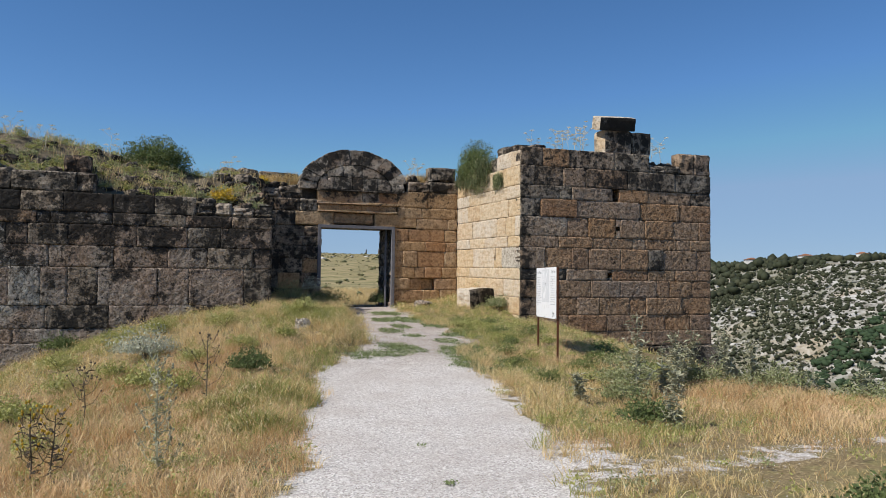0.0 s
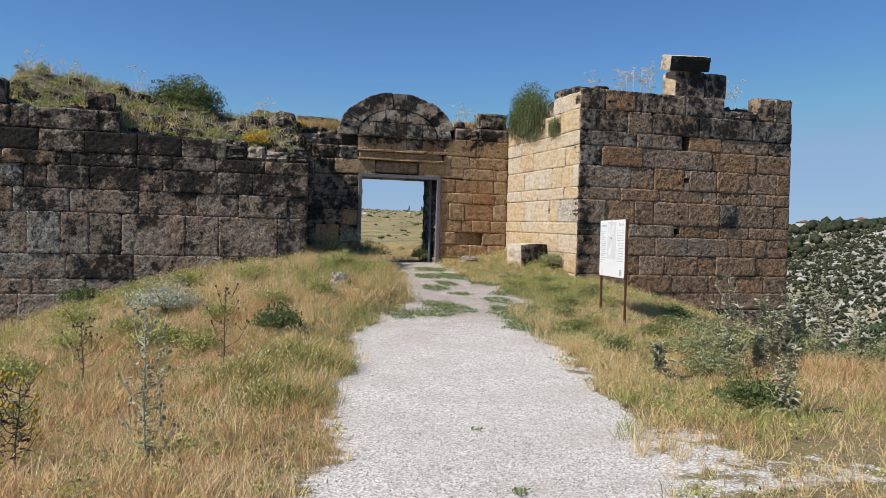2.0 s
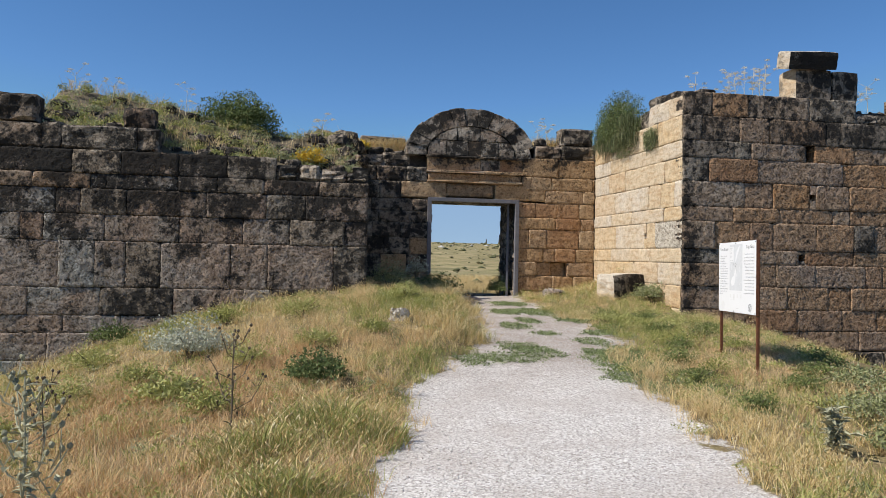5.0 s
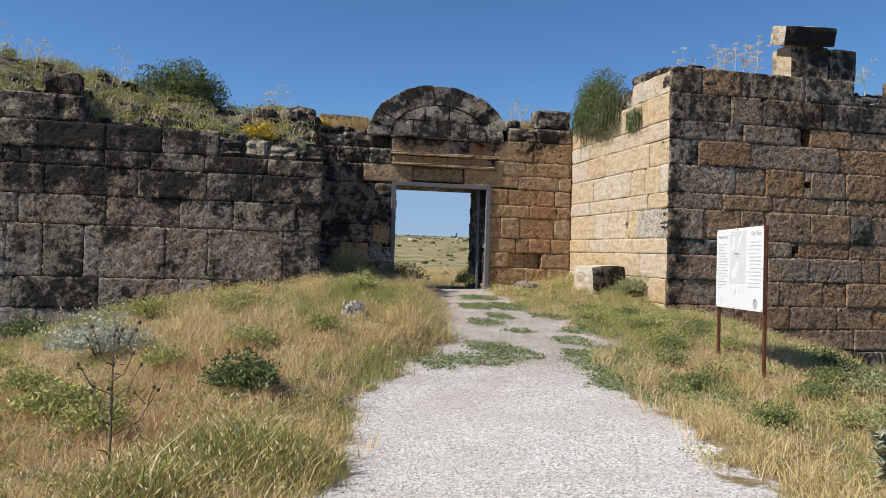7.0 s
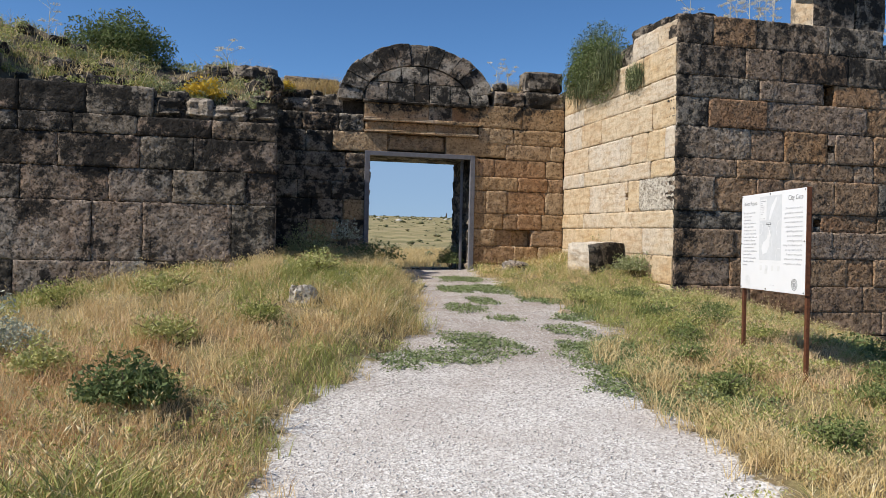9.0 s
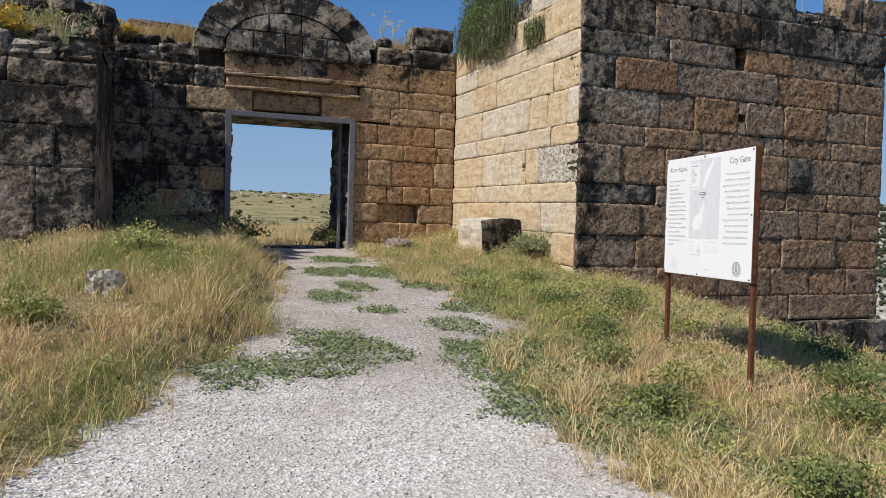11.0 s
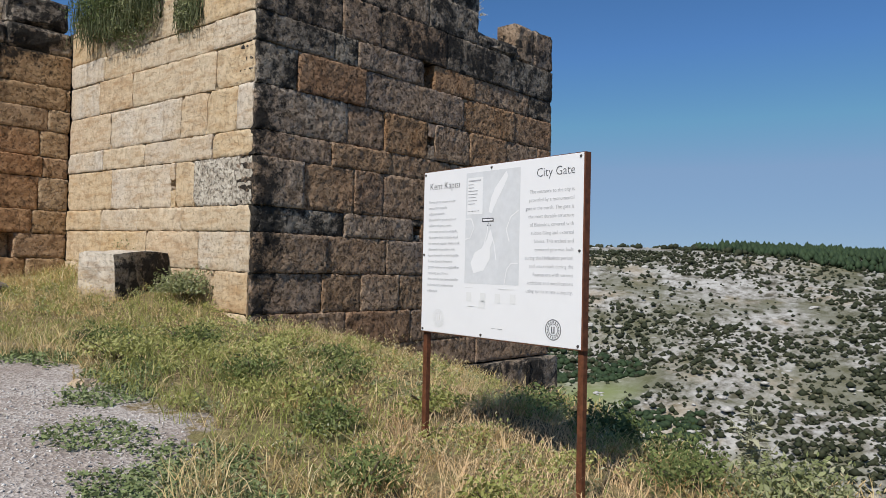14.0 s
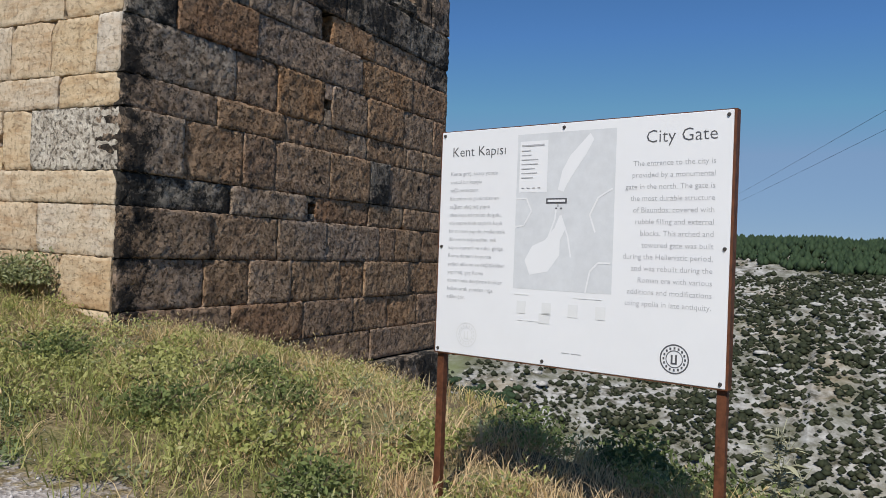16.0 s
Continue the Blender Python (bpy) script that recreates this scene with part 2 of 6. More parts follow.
M_MAPLIGHT = plain_mat("printed_light_grey", (0.72, 0.72, 0.72), 0.45, 0.0, 0.03, 14.0, 0.0)
M_INK = plain_mat("dark_print", (0.09, 0.09, 0.10), 0.5, 0.0, 0.1, 30.0, 0.0)
M_INKGREY = plain_mat("faded_grey_print", (0.42, 0.42, 0.44), 0.5, 0.0, 0.1, 30.0, 0.0)
M_INKPALE = plain_mat("very_faded_print", (0.52, 0.52, 0.53), 0.5, 0.0, 0.1, 30.0, 0.0)
M_BOLT = plain_mat("dark_steel_bolt", (0.10, 0.09, 0.085), 0.45, 0.6, 0.2, 40.0, 0.0)
M_PLASTER = plain_mat("whitewashed_wall", (0.70, 0.67, 0.62), 0.9, var=0.12, scale=0.8)
M_TILE = plain_mat("clay_roof", (0.36, 0.17, 0.10), 0.85, var=0.25, scale=1.5)
M_CABLE = plain_mat("black_cable", (0.05, 0.05, 0.055), 0.6, bumpy=0.0)
M_DARKWOOD = plain_mat("weathered_post", (0.12, 0.10, 0.085), 0.85)


def ground_mat():
    m, nt, b = mat_new("ground_of_gravel_soil_and_limestone", 0.95)
    def attr(n):
        a = nt.nodes.new("ShaderNodeAttribute")
        a.attribute_name = n
        return a.outputs["Fac"]
    obj = nd(nt, "TexCoord").outputs["Object"]
    mid = noise_tex(nt, 2.2, 6, 0.65, obj)
    fine = noise_tex(nt, 22.0, 5, 0.7, obj)
    vor = nd(nt, "TexVoronoi", Scale=52.0)
    nt.links.new(obj, vor.inputs["Vector"])
    soil = ramp(nt, fine, [(0.3, (0.10, 0.07, 0.035)), (0.5, (0.21, 0.155, 0.08)), (0.72, (0.48, 0.38, 0.21))])
    soil = mixc(nt, ramp(nt, mid, [(0.45, (0, 0, 0)), (0.62, (0.6, 0.6, 0.6))]), soil, (0.20, 0.19, 0.07))
    chips = ramp(nt, vor.outputs["Color"], [(0.1, (0.33, 0.30, 0.275)), (0.5, (0.62, 0.58, 0.545)), (0.9, (0.84, 0.81, 0.775))])
    chips = mixc(nt, ramp(nt, noise_tex(nt, 0.9, 4, 0.6, obj), [(0.42, (0, 0, 0)), (0.66, (0.55, 0.55, 0.55))]), chips, (0.46, 0.40, 0.36))
    chips = mixc(nt, ramp(nt, fine, [(0.3, (0.5, 0.5, 0.5)), (0.55, (0, 0, 0))]), chips, (0.45, 0.40, 0.36), "MULTIPLY")
    chips = mixc(nt, mth(nt, "MULTIPLY", attr("trodden"), ramp(nt, mid, [(0.3, (0.35, 0.35, 0.35)), (0.6, (0.9, 0.9, 0.9))])), chips, (0.62, 0.56, 0.52), "MULTIPLY")
    edge = mth(nt, "ADD", attr("gravel"), mth(nt, "MULTIPLY", mth(nt, "SUBTRACT", noise_tex(nt, 3.5, 5, 0.7, obj), 0.5), 1.6))
    c = mixc(nt, ramp(nt, edge, [(0.42, (0, 0, 0)), (0.58, (1, 1, 1))]), soil, chips)
    # far hillsides: bare limestone, dry turf and fields
    fn = noise_tex(nt, 0.035, 5, 0.65, obj)
    fn2 = noise_tex(nt, 0.22, 6, 0.7, obj)
    rock = ramp(nt, fn2, [(0.38, (0.09, 0.082, 0.06)), (0.47, (0.27, 0.255, 0.225)), (0.60, (0.47, 0.455, 0.425))])
    rock = mixc(nt, ramp(nt, fn, [(0.54, (0, 0, 0)), (0.62, (0.45, 0.45, 0.45))]), rock, (0.33, 0.255, 0.15))
    rock = mixc(nt, ramp(nt, noise_tex(nt, 0.028, 5, 0.7, obj), [(0.42, (0.75, 0.75, 0.75)), (0.54, (0, 0, 0))]), rock, (0.105, 0.105, 0.055))
    c = mixc(nt, attr("far"), c, rock)
    c = mixc(nt, mth(nt, "MULTIPLY", attr("turf"), ramp(nt, fn2, [(0.3, (0.5, 0.5, 0.5)), (0.6, (1, 1, 1))])), c, ramp(nt, noise_tex(nt, 0.5, 5, 0.65, obj), [(0.35, (0.15, 0.145, 0.065)), (0.52, (0.29, 0.245, 0.12)), (0.68, (0.40, 0.32, 0.18))]))
    c = mixc(nt, attr("field"), c, (0.21, 0.24, 0.10))
    nt.links.new(c, b.inputs["Base Color"])
    bump(nt, b, mth(nt, "ADD", mth(nt, "MULTIPLY", vor.outputs["Distance"], 0.8), fine), 0.6, 0.02)
    return m


M_GROUND = ground_mat()


# ---- the lie of the land ----
def sm(t):
    t = np.clip(t, 0, 1)
    return t * t * (3 - 2 * t)


def vnoise(x, y, scale, seed=0):
    """Smooth value noise in 0..1."""
    x, y = np.asarray(x, float) / scale + seed * 17.31, np.asarray(y, float) / scale - seed * 9.77
    i, j = np.floor(x), np.floor(y)
    fx, fy = sm(x - i), sm(y - j)
    def h(a, b):
        v = np.sin(a * 127.1 + b * 311.7 + seed * 74.7) * 43758.5453
        return v - np.floor(v)
    return (h(i, j) * (1 - fx) + h(i + 1, j) * fx) * (1 - fy) + (h(i, j + 1) * (1 - fx) + h(i + 1, j + 1) * fx) * fy


def path_l(y):
    return np.interp(y, [-10, 0, 5.5, 9, 13, 14.5, 17, 22, 27, 40], [-3, -0.6, 0.65, 1.65, 2.4, 2.75, 4.15, 5.1, 5.25, 5.0])


def path_r(y):
    return np.interp(y, [-10, 0, 5, 8.5, 12, 13.7, 16, 17, 18.6, 19.6, 22, 27, 40], [-1, 1.9, 3.2, 4.8, 5.75, 5.95, 6.25, 7.0, 7.28, 7.05, 6.95, 7.5, 7.6])


def edge_x(y):
    return np.interp(y, [-80, 0, 8, 12, 15, 17.5, 20, 21.2, 23, 30, 50, 80, 200, 400], [18, 14, 12.5, 10.6, 9.2, 9.6, 10.3, 10.4, 16.0, 16.6, 24, 34, 60, 70])


def valley(x, y):
    """Metres out over the valley, which narrows to the north."""
    return (x - edge_x(y)) * (1 + 0.45 * sm((np.asarray(y, float) - 50) / 180))


def ground(x, y):
    x, y = np.asarray(x, float), np.asarray(y, float)
    z = np.interp(y, [-60, 0, 7, 9, 12, 14, 16, 18, 20, 24, 27, 32, 60, 200, 330, 900], [1.5, 0.19, -0.16, -0.24, -0.2, -0.12, 0.1, 0.33, 0.5, 0.68, 0.77, 0.8, 1.6, 9.2, 9.6, 2])
    xl, xr, u = path_l(y), path_r(y), valley(x, y)
    wall = np.interp(x, [-14, -5, -3.1, -1.2, 0.6, 2.55, 4.6], [-3.4, -1.5, -0.85, -0.2, 0.2, 0.44, 0.38])
    near = np.interp(x, [-40, -12, -5, -1.1, 0, 1.5, 3], [-3, -2, -1.0, -0.2, -0.05, 0.05, 0.05])
    k = sm((y - 13) / 7)
    lat = (wall * k + near * (1 - k)) * sm((xl - x) / (0.9 - 0.4 * k)) * (1 - sm((y - 28) / 4))
    right = np.interp(x, [7.0, 9.0, 10.0], [0, 0.22, 0.52]) * sm((y - 20.5) / 4) * (1 - sm((y - 28) / 3)) * (x > xr)
    val = np.interp(u, [0, 1, 3, 8, 85, 130, 190, 260, 345, 430, 1500], [0, -0.42, -1.75, -6.5, -50, -53, -38, -13, 8, 11.5, 8])
    shelf = sm((y - 17) / 2.5) * (1 - sm((x - 16.3) / 2.5))                # the ground falls more gently at the tower's foot
    val = val * (1 - shelf) + np.maximum(val, -0.26 * np.maximum(u, 0)) * shelf
    rough = sm((u - 60) / 80) * (1 - 0.9 * sm((u - 190) / 80)) * ((vnoise(x, y, 70, 3) - 0.5) * 13 + (vnoise(x, y, 26, 5) - 0.5) * 5)
    far_n = sm((y - 40) / 40) * (1 - sm(u / 20)) * ((vnoise(x, y, 30, 7) - 0.5) * 1.2)
    fine = (vnoise(x, y, 1.7, 11) - 0.5) * 0.12 * (1 - sm((np.minimum(x - xl, xr - x) + 0.3) / 0.5)) + (vnoise(x, y, 0.7, 12) - 0.5) * 0.025
    rim = sm((u - 190) / 110) * np.interp(y, [55, 100, 135, 180, 216, 290, 350], [0, -2.5, -3.3, -5.4, -6.8, -5.5, -4.6])
    return z + lat + right + val + rim + rough + far_n + fine


def gz(x, y):
    return float(ground(x, y))


def gravel(x, y):
    """How much of the ground is gravel: the path, and a thin track that leaves it."""
    x, y = np.asarray(x, float), np.asarray(y, float)
    main = sm((np.minimum(x - path_l(y), path_r(y) - x) + 0.38 + 0.55 * (vnoise(x, y, 0.8, 27) - 0.45) + 0.3 * (vnoise(x, y, 0.28, 29) - 0.5)) / 0.9)
    yc = 6.2 + (x - 3.2) * 0.27 + (vnoise(x, 0 * x, 2.4, 23) - 0.5) * 0.7
    track = sm(1.25 - np.abs(y - yc) / (0.45 + 0.5 * vnoise(x, y, 1.6, 25))) * (x > 2.5) * (0.08 + 0.38 * sm((vnoise(x, y, 0.6, 21) - 0.25) / 0.4) * (0.5 + vnoise(x, y, 0.22, 26))) * (1 - sm((x - 9) / 4))
    bare = np.exp(-((x - 4.5) / 1.3) ** 2 - ((y - 7.9) / 2.1) ** 2) * (0.2 + 0.42 * sm((vnoise(x, y, 0.55, 31) - 0.3) / 0.3))
    return np.clip(np.maximum.reduce([main, track, bare]), 0, 1) * (1 - sm((y - 28) / 2)) * (1 - sm(-(y + 8) / 6))


def mesh_np(name, verts, tris, smooth=False):
    me = bpy.data.meshes.new(name)
    verts, tris = np.asarray(verts, np.float32), np.asarray(tris, np.int32)
    n = tris.shape[1]
    me.vertices.add(len(verts))
    me.vertices.foreach_set("co", verts.ravel())
    me.loops.add(tris.size)
    me.loops.foreach_set("vertex_index", tris.ravel())
    me.polygons.add(len(tris))
    me.polygons.foreach_set("loop_start", np.arange(0, tris.size, n, dtype=np.int32))
    if smooth:
        me.polygons.foreach_set("use_smooth", np.ones(len(tris), bool))
    me.update(calc_edges=True)
    me.validate()
    return me


def steps(a, b, d, lo, hi, grow_lo, grow_hi, cap=9.0):
    v = list(np.arange(a, b, d))
    s = d
    while v[-1] < hi:
        s = s * grow_hi if v[-1] > 450 else min(s * grow_hi, cap)
        v.append(v[-1] + s)
    s = d
    while v[0] > lo:
        s *= grow_lo
        v.insert(0, v[0] - s)
    return np.array(v)


gx, gy = steps(-12, 18, 0.2, -1500, 2200, 1.25, 1.08), steps(-3, 31, 0.22, -1500, 2200, 1.25, 1.08)
GX, GY = np.meshgrid(gx, gy)
GZ = ground(GX, GY)
idx = np.arange(GX.size).reshape(GX.shape)
quads = np.stack([idx[:-1, :-1], idx[:-1, 1:], idx[1:, 1:], idx[1:, :-1]], -1).reshape(-1, 4)
me = mesh_np("ground", np.stack([GX, GY, GZ], -1).reshape(-1, 3), quads, True)
UX = valley(GX, GY)
for nm, val in (("gravel", gravel(GX, GY)), ("trodden", sm((GY - 13.5) / 4)), ("far", sm((UX - 4) / 10)), ("turf", sm((GY - 29) / 3) * (1 - sm((UX - 2) / 10))), ("field", sm((UX - 168 - 6 * vnoise(GX, GY, 12, 93)) / 5) * (1 - sm((UX - 196 + 8 * vnoise(GX, GY, 15, 94)) / 6)) * sm((GY - 112) / 6) * (1 - sm((GY - 160) / 8)))):
    at = me.attributes.new(nm, "FLOAT", "POINT")
    at.data.foreach_set("value", np.asarray(val, np.float32).ravel())
me.materials.append(M_GROUND)
tagged(new("ground", me), "dry grassy ground with a pale gravel path beside a valley", "ground", kind="structure")


# ---- building helpers ----
def thing(name, at, label, category, group="", kind=""):
    e = new(name)
    e.location = at
    e.empty_display_size = 0.2
    return tagged(e, label, category, group, kind)


def attach(ob, parent):
    """Parent, keeping the mesh's world coordinates."""
    ob.parent = parent
    ob.matrix_parent_inverse = Matrix.Translation(-Vector(parent.location))
    return ob


def part(name, bm, material, parent, label=""):
    if isinstance(bm, bpy.types.Mesh):
        me = bm
    else:
        me = bpy.data.meshes.new(name)
        bmesh.ops.recalc_face_normals(bm, faces=bm.faces)
        bm.to_mesh(me)
        bm.free()
    if not me.materials:
        me.materials.append(material)
    ob = new(name, me)
    if parent:
        attach(ob, parent)
    return tagged(ob, label)


def box_bm(lo, hi, bevel=0.0, bm=None):
    bm = bm or bmesh.new()
    lo, hi = Vector(lo), Vector(hi)
    r = bmesh.ops.create_cube(bm, size=1.0, matrix=Matrix.LocRotScale((lo + hi) / 2, None, hi - lo))
    if bevel:
        ed = {e for v in r["verts"] for e in v.link_edges}
        bmesh.ops.bevel(bm, geom=list(ed), offset=bevel, segments=1, affect="EDGES")
    return bm


def tube(bm, pts, radii, sides=6):
    rings = []
    for i, p in enumerate(pts):
        p = Vector(p)
        d = (Vector(pts[min(i + 1, len(pts) - 1)]) - Vector(pts[max(i - 1, 0)])).normalized()
        a = d.orthogonal().normalized()
        b = d.cross(a)
        rings.append([bm.verts.new(p + (a * math.cos(t) + b * math.sin(t)) * radii[i]) for t in (2 * math.pi * k / sides for k in range(sides))])
    for r, s in zip(rings, rings[1:]):
        for k in range(sides):
            bm.faces.new((r[k], r[(k + 1) % sides], s[(k + 1) % sides], s[k]))
    bm.faces.new(rings[0][::-1])
    bm.faces.new(rings[-1])
    return bm


def block_mesh(o, along, out, w, h, depth, rng, rough=0.003, round_=0.010, gap=0.0035, tilt=0.014, pitted=0.0):
    """A dressed stone seen from one side: an uneven face with worn edges, and its sides running back into the wall."""
    o, along, out = Vector(o), Vector(along).normalized(), Vector(out).normalized()
    nu, nz = (5 if w > 0.7 else 4), 4
    us = [gap, gap + round_ * 1.3] + [gap + round_ * 1.3 + (w - 2 * gap - 2.6 * round_) * i / (nu - 2) for i in range(1, nu - 2)] + [w - gap - round_ * 1.3, w - gap]
    zs = [gap, gap + round_ * 1.3] + [h / 2] + [h - gap - round_ * 1.3, h - gap]
    if pitted:
        us = [us[0], *np.linspace(us[1], us[-2], max(4, int(w / 0.042))), us[-1]]
        zs = [zs[0], *np.linspace(zs[1], zs[-2], max(4, int(h / 0.042))), zs[-1]]
    nu, nz = len(us), len(zs)
    lean, push = rng.uniform(-tilt, tilt), rng.uniform(-tilt, tilt)
    chip = [rng.uniform(0.015, 0.06) if rng.random() < 0.4 else 0.0 for _ in range(4)]      # knocked-off corners
    vs, fs = [], []
    for j, z in enumerate(zs):
        for i, u in enumerate(us):
            border = i in (0, nu - 1) or j in (0, nz - 1)
            corner = i in (0, nu - 1) and j in (0, nz - 1)
            d = push + lean * (u / w - 0.5) + rng.uniform(-rough, rough) - (round_ * rng.uniform(0.7, 1.5) if border else 0) - (round_ if corner else 0)
            if pitted:
                q = o + along * u + Vector((0, 0, z))
                d += pitted * (1.2 * noise.noise(q * 6.0) + 2.0 * noise.noise(q * 15.0) + (1.0 * rng.uniform(-1, 0.7) + (-2.6 if rng.random() < 0.04 else 0) if not border else 0))
                near = min(u, w - u) + min(z, h - z)
                if near < 0.11 and chip[(u > w / 2) + 2 * (z > h / 2)]:
                    d -= chip[(u > w / 2) + 2 * (z > h / 2)] * (0.11 - near) / 0.11
            du, dz = (rng.uniform(-1, 1) * (0.009 if border or pitted else 0.02) for _ in range(2))
            vs.append(o + along * (u + du) + Vector((0, 0, z + dz)) + out * d)
            if i and j:
                a = j * nu + i
                fs.append((a - nu - 1, a - nu, a, a - 1))
    ring = [i for i in range(nu)] + [j * nu + nu - 1 for j in range(1, nz)] + [(nz - 1) * nu + i for i in range(nu - 2, -1, -1)] + [j * nu for j in range(nz - 2, 0, -1)]
    base = len(vs)
    for r in ring:
        v = vs[r]
        vs.append(v - out * (depth + (v - o).dot(out)))
    n = len(ring)
    for k in range(n):
        fs.append((ring[(k + 1) % n], ring[k], base + k, base + (k + 1) % n))
    me = bpy.data.meshes.new("block")
    me.from_pydata(vs, [], fs)
    if pitted:
        me.polygons.foreach_set("use_smooth", [k < (nu - 1) * (nz - 1) for k in range(len(fs))])
    if along.cross(Vector((0, 0, 1))).dot(out) < 0:
        me.flip_normals()
    me.update()
    return me


def course(parent, z0, z1, joints, origin, along, out, mat, depth, rng, top_jitter=0.0, name="stone_block", skip=(), **kw):
    """One course of stones between the joints, measured along the wall from its origin."""
    origin, along = Vector(origin), Vector(along)
    for i, (a, b) in enumerate(zip(joints, joints[1:])):
        if i in skip or b - a < 0.06:
            continue
        h = z1 - z0 - (rng.uniform(0, top_jitter) if top_jitter else 0)
        me = block_mesh(origin + along * a + Vector((0, 0, z0)), along, out, b - a, h, depth, rng, **kw)
        part(name, me, mat(rng, i) if callable(mat) else mat, parent)


def cuts(a, b, rng, lo=0.55, hi=1.35):
    v = [a]
    while b - v[-1] > hi:
        v.append(v[-1] + rng.uniform(lo, hi))
    if b - v[-1] > hi * 0.9:
        v.append((v[-1] + b) / 2)
    v.append(b)
    return v


def core(name, boxes, label, mat=None):
    bm = bmesh.new()
    for lo, hi in boxes:
        box_bm(lo, hi, bm=bm)
    return tagged(part(name, bm, mat or M_MORTAR, None), label, "wall", kind="structure")


# ---- the large structure: gate, tower and walls ----
TY, LY, GYW, TX, LX = 21.2, 21.57, 26.88, 10.0, 2.58      # fronts of tower, left wall and gate; the tower's inner face; the left wall's end
rng = random.Random(7)

# tower
tower = core("wall_tower", [((TX + 0.32, TY + 0.32, -4.0), (16.95, 29.2, 5.7))], "square ruined tower of weathered ashlar blocks")
T_Z = [-0.25, 0.22, 0.73, 1.28, 1.82, 2.17, 2.83, 3.18, 3.79, 4.35, 4.76, 5.36, 5.93]
T_J = [[11.95, 13.09, 14.72], [11.65, 13.01, 14.25, 15.2, 16.16], [11.2, 11.95, 12.75, 13.86, 14.48, 15.84], [11.28, 12.45, 13.51, 14.88, 15.36, 16.24],
       [11.58, 13.04, 13.22, 14.56, 15.6], [10.83, 11.76, 12.36, 13.52, 14.56, 15.12, 16.44], [11.31, 12.54, 13.98, 14.45, 15.65, 16.16],
       [11.61, 12.36, 13.34, 13.52, 14.43, 15.52, 16.52], [10.68, 11.95, 14.25, 15.76], [11.32, 11.77, 13.23, 13.47, 14.56, 16.21], [10.48, 11.46, 12.25, 13.78, 15.6],
       [10.75, 11.68, 13.32, 14.6]]
for k, js in enumerate(T_J):
    top = k == len(T_J) - 1
    js = [TX + 0.012, *js] + ([] if top else [17.0])
    mat = (lambda r, i, k=k: M_CRUST_SHADE if r.random() < (0.75 if k > 9 else 0.35 if k > 7 else 0.4 if i == 0 and k > 2 else 0.015) else M_FRONT)
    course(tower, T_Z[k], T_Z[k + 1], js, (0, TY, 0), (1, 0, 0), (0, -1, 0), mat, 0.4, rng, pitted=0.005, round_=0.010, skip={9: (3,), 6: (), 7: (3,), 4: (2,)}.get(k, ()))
course(tower, 5.36, 5.62, [14.6, 15.2, 15.8], (0, TY, 0), (1, 0, 0), (0, -1, 0), M_CRUST_SHADE, 0.5, rng, rough=0.03, round_=0.05)
course(tower, 5.36, 6.08, [15.8, 16.35, 17.0], (0, TY, 0), (1, 0, 0), (0, -1, 0), lambda r, i: M_FRONT, 0.5, rng, rough=0.03, round_=0.04)
course(tower, -0.92, -0.27, [12.2, 13.3, 14.4, 15.3, 16.2, 17.15], (0, TY - 0.16, 0), (1, 0, 0), (0, -1, 0), M_CRUST_SHADE, 0.5, rng, rough=0.03, round_=0.04)
course(tower, -1.6, -0.93, [13.0, 14.2, 15.1, 16.3, 17.2], (0, TY - 0.2, 0), (1, 0, 0), (0, -1, 0), M_CRUST_SHADE, 0.5, rng, rough=0.03, round_=0.04)
SIDE_Z = [0.1, 0.73, 1.28, 1.82, 2.17, 2.83, 3.18, 3.79, 4.35, 4.76, 5.36]
SIDE_J = [[22.6, 24.0, 25.4], [22.1, 23.4, 24.9], [22.51, 24.0, 25.5], [22.99, 24.3, 25.54], [22.67, 23.17, 23.31, 25.2], [22.22, 24.14, 25.53], [21.62, 22.37, 23.06, 23.59, 25.29], [22.17, 24.56, 25.74], [22.23, 24.33, 25.6], [22.9, 24.2, 25.6]]
RISE = 0.018                                                  # the courses climb a little towards the gate
SIDE_O, SIDE_A = (TX, 0, -RISE * TY), (0, 1, RISE)
for k, js in enumerate(SIDE_J):
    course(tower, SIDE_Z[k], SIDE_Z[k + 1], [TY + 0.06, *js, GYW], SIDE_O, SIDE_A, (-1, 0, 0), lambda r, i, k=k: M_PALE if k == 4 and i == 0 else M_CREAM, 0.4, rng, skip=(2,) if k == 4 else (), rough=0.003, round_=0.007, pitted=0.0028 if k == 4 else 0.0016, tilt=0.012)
course(tower, 5.36, 5.9, [TY + 0.06, 22.0, 23.1], (TX, 0, 0), (0, 1, 0), (-1, 0, 0), M_CREAM, 0.5, rng, 0.1, rough=0.02, round_=0.03)
course(tower, 5.36, 5.95, [23.1, 24.0, 24.7], (TX + 0.15, 0, 0), (0, 1, 0), (-1, 0, 0), M_CRUST_SHADE, 0.5, rng, 0.2, rough=0.03, round_=0.05)
course(tower, 5.36, 5.75, [25.6, 26.3, 26.85], (TX + 0.02, 0, 0), (0, 1, 0), (-1, 0, 0), M_CREAM, 0.5, rng, 0.15, rough=0.02, round_=0.04)
course(tower, 5.9, 6.25, [22.2, 22.9, 23.6], (TX + 0.2, 0, 0), (0, 1, 0), (-1, 0, 0), M_CRUST_SHADE, 0.6, rng, 0.1, rough=0.03, round_=0.05)
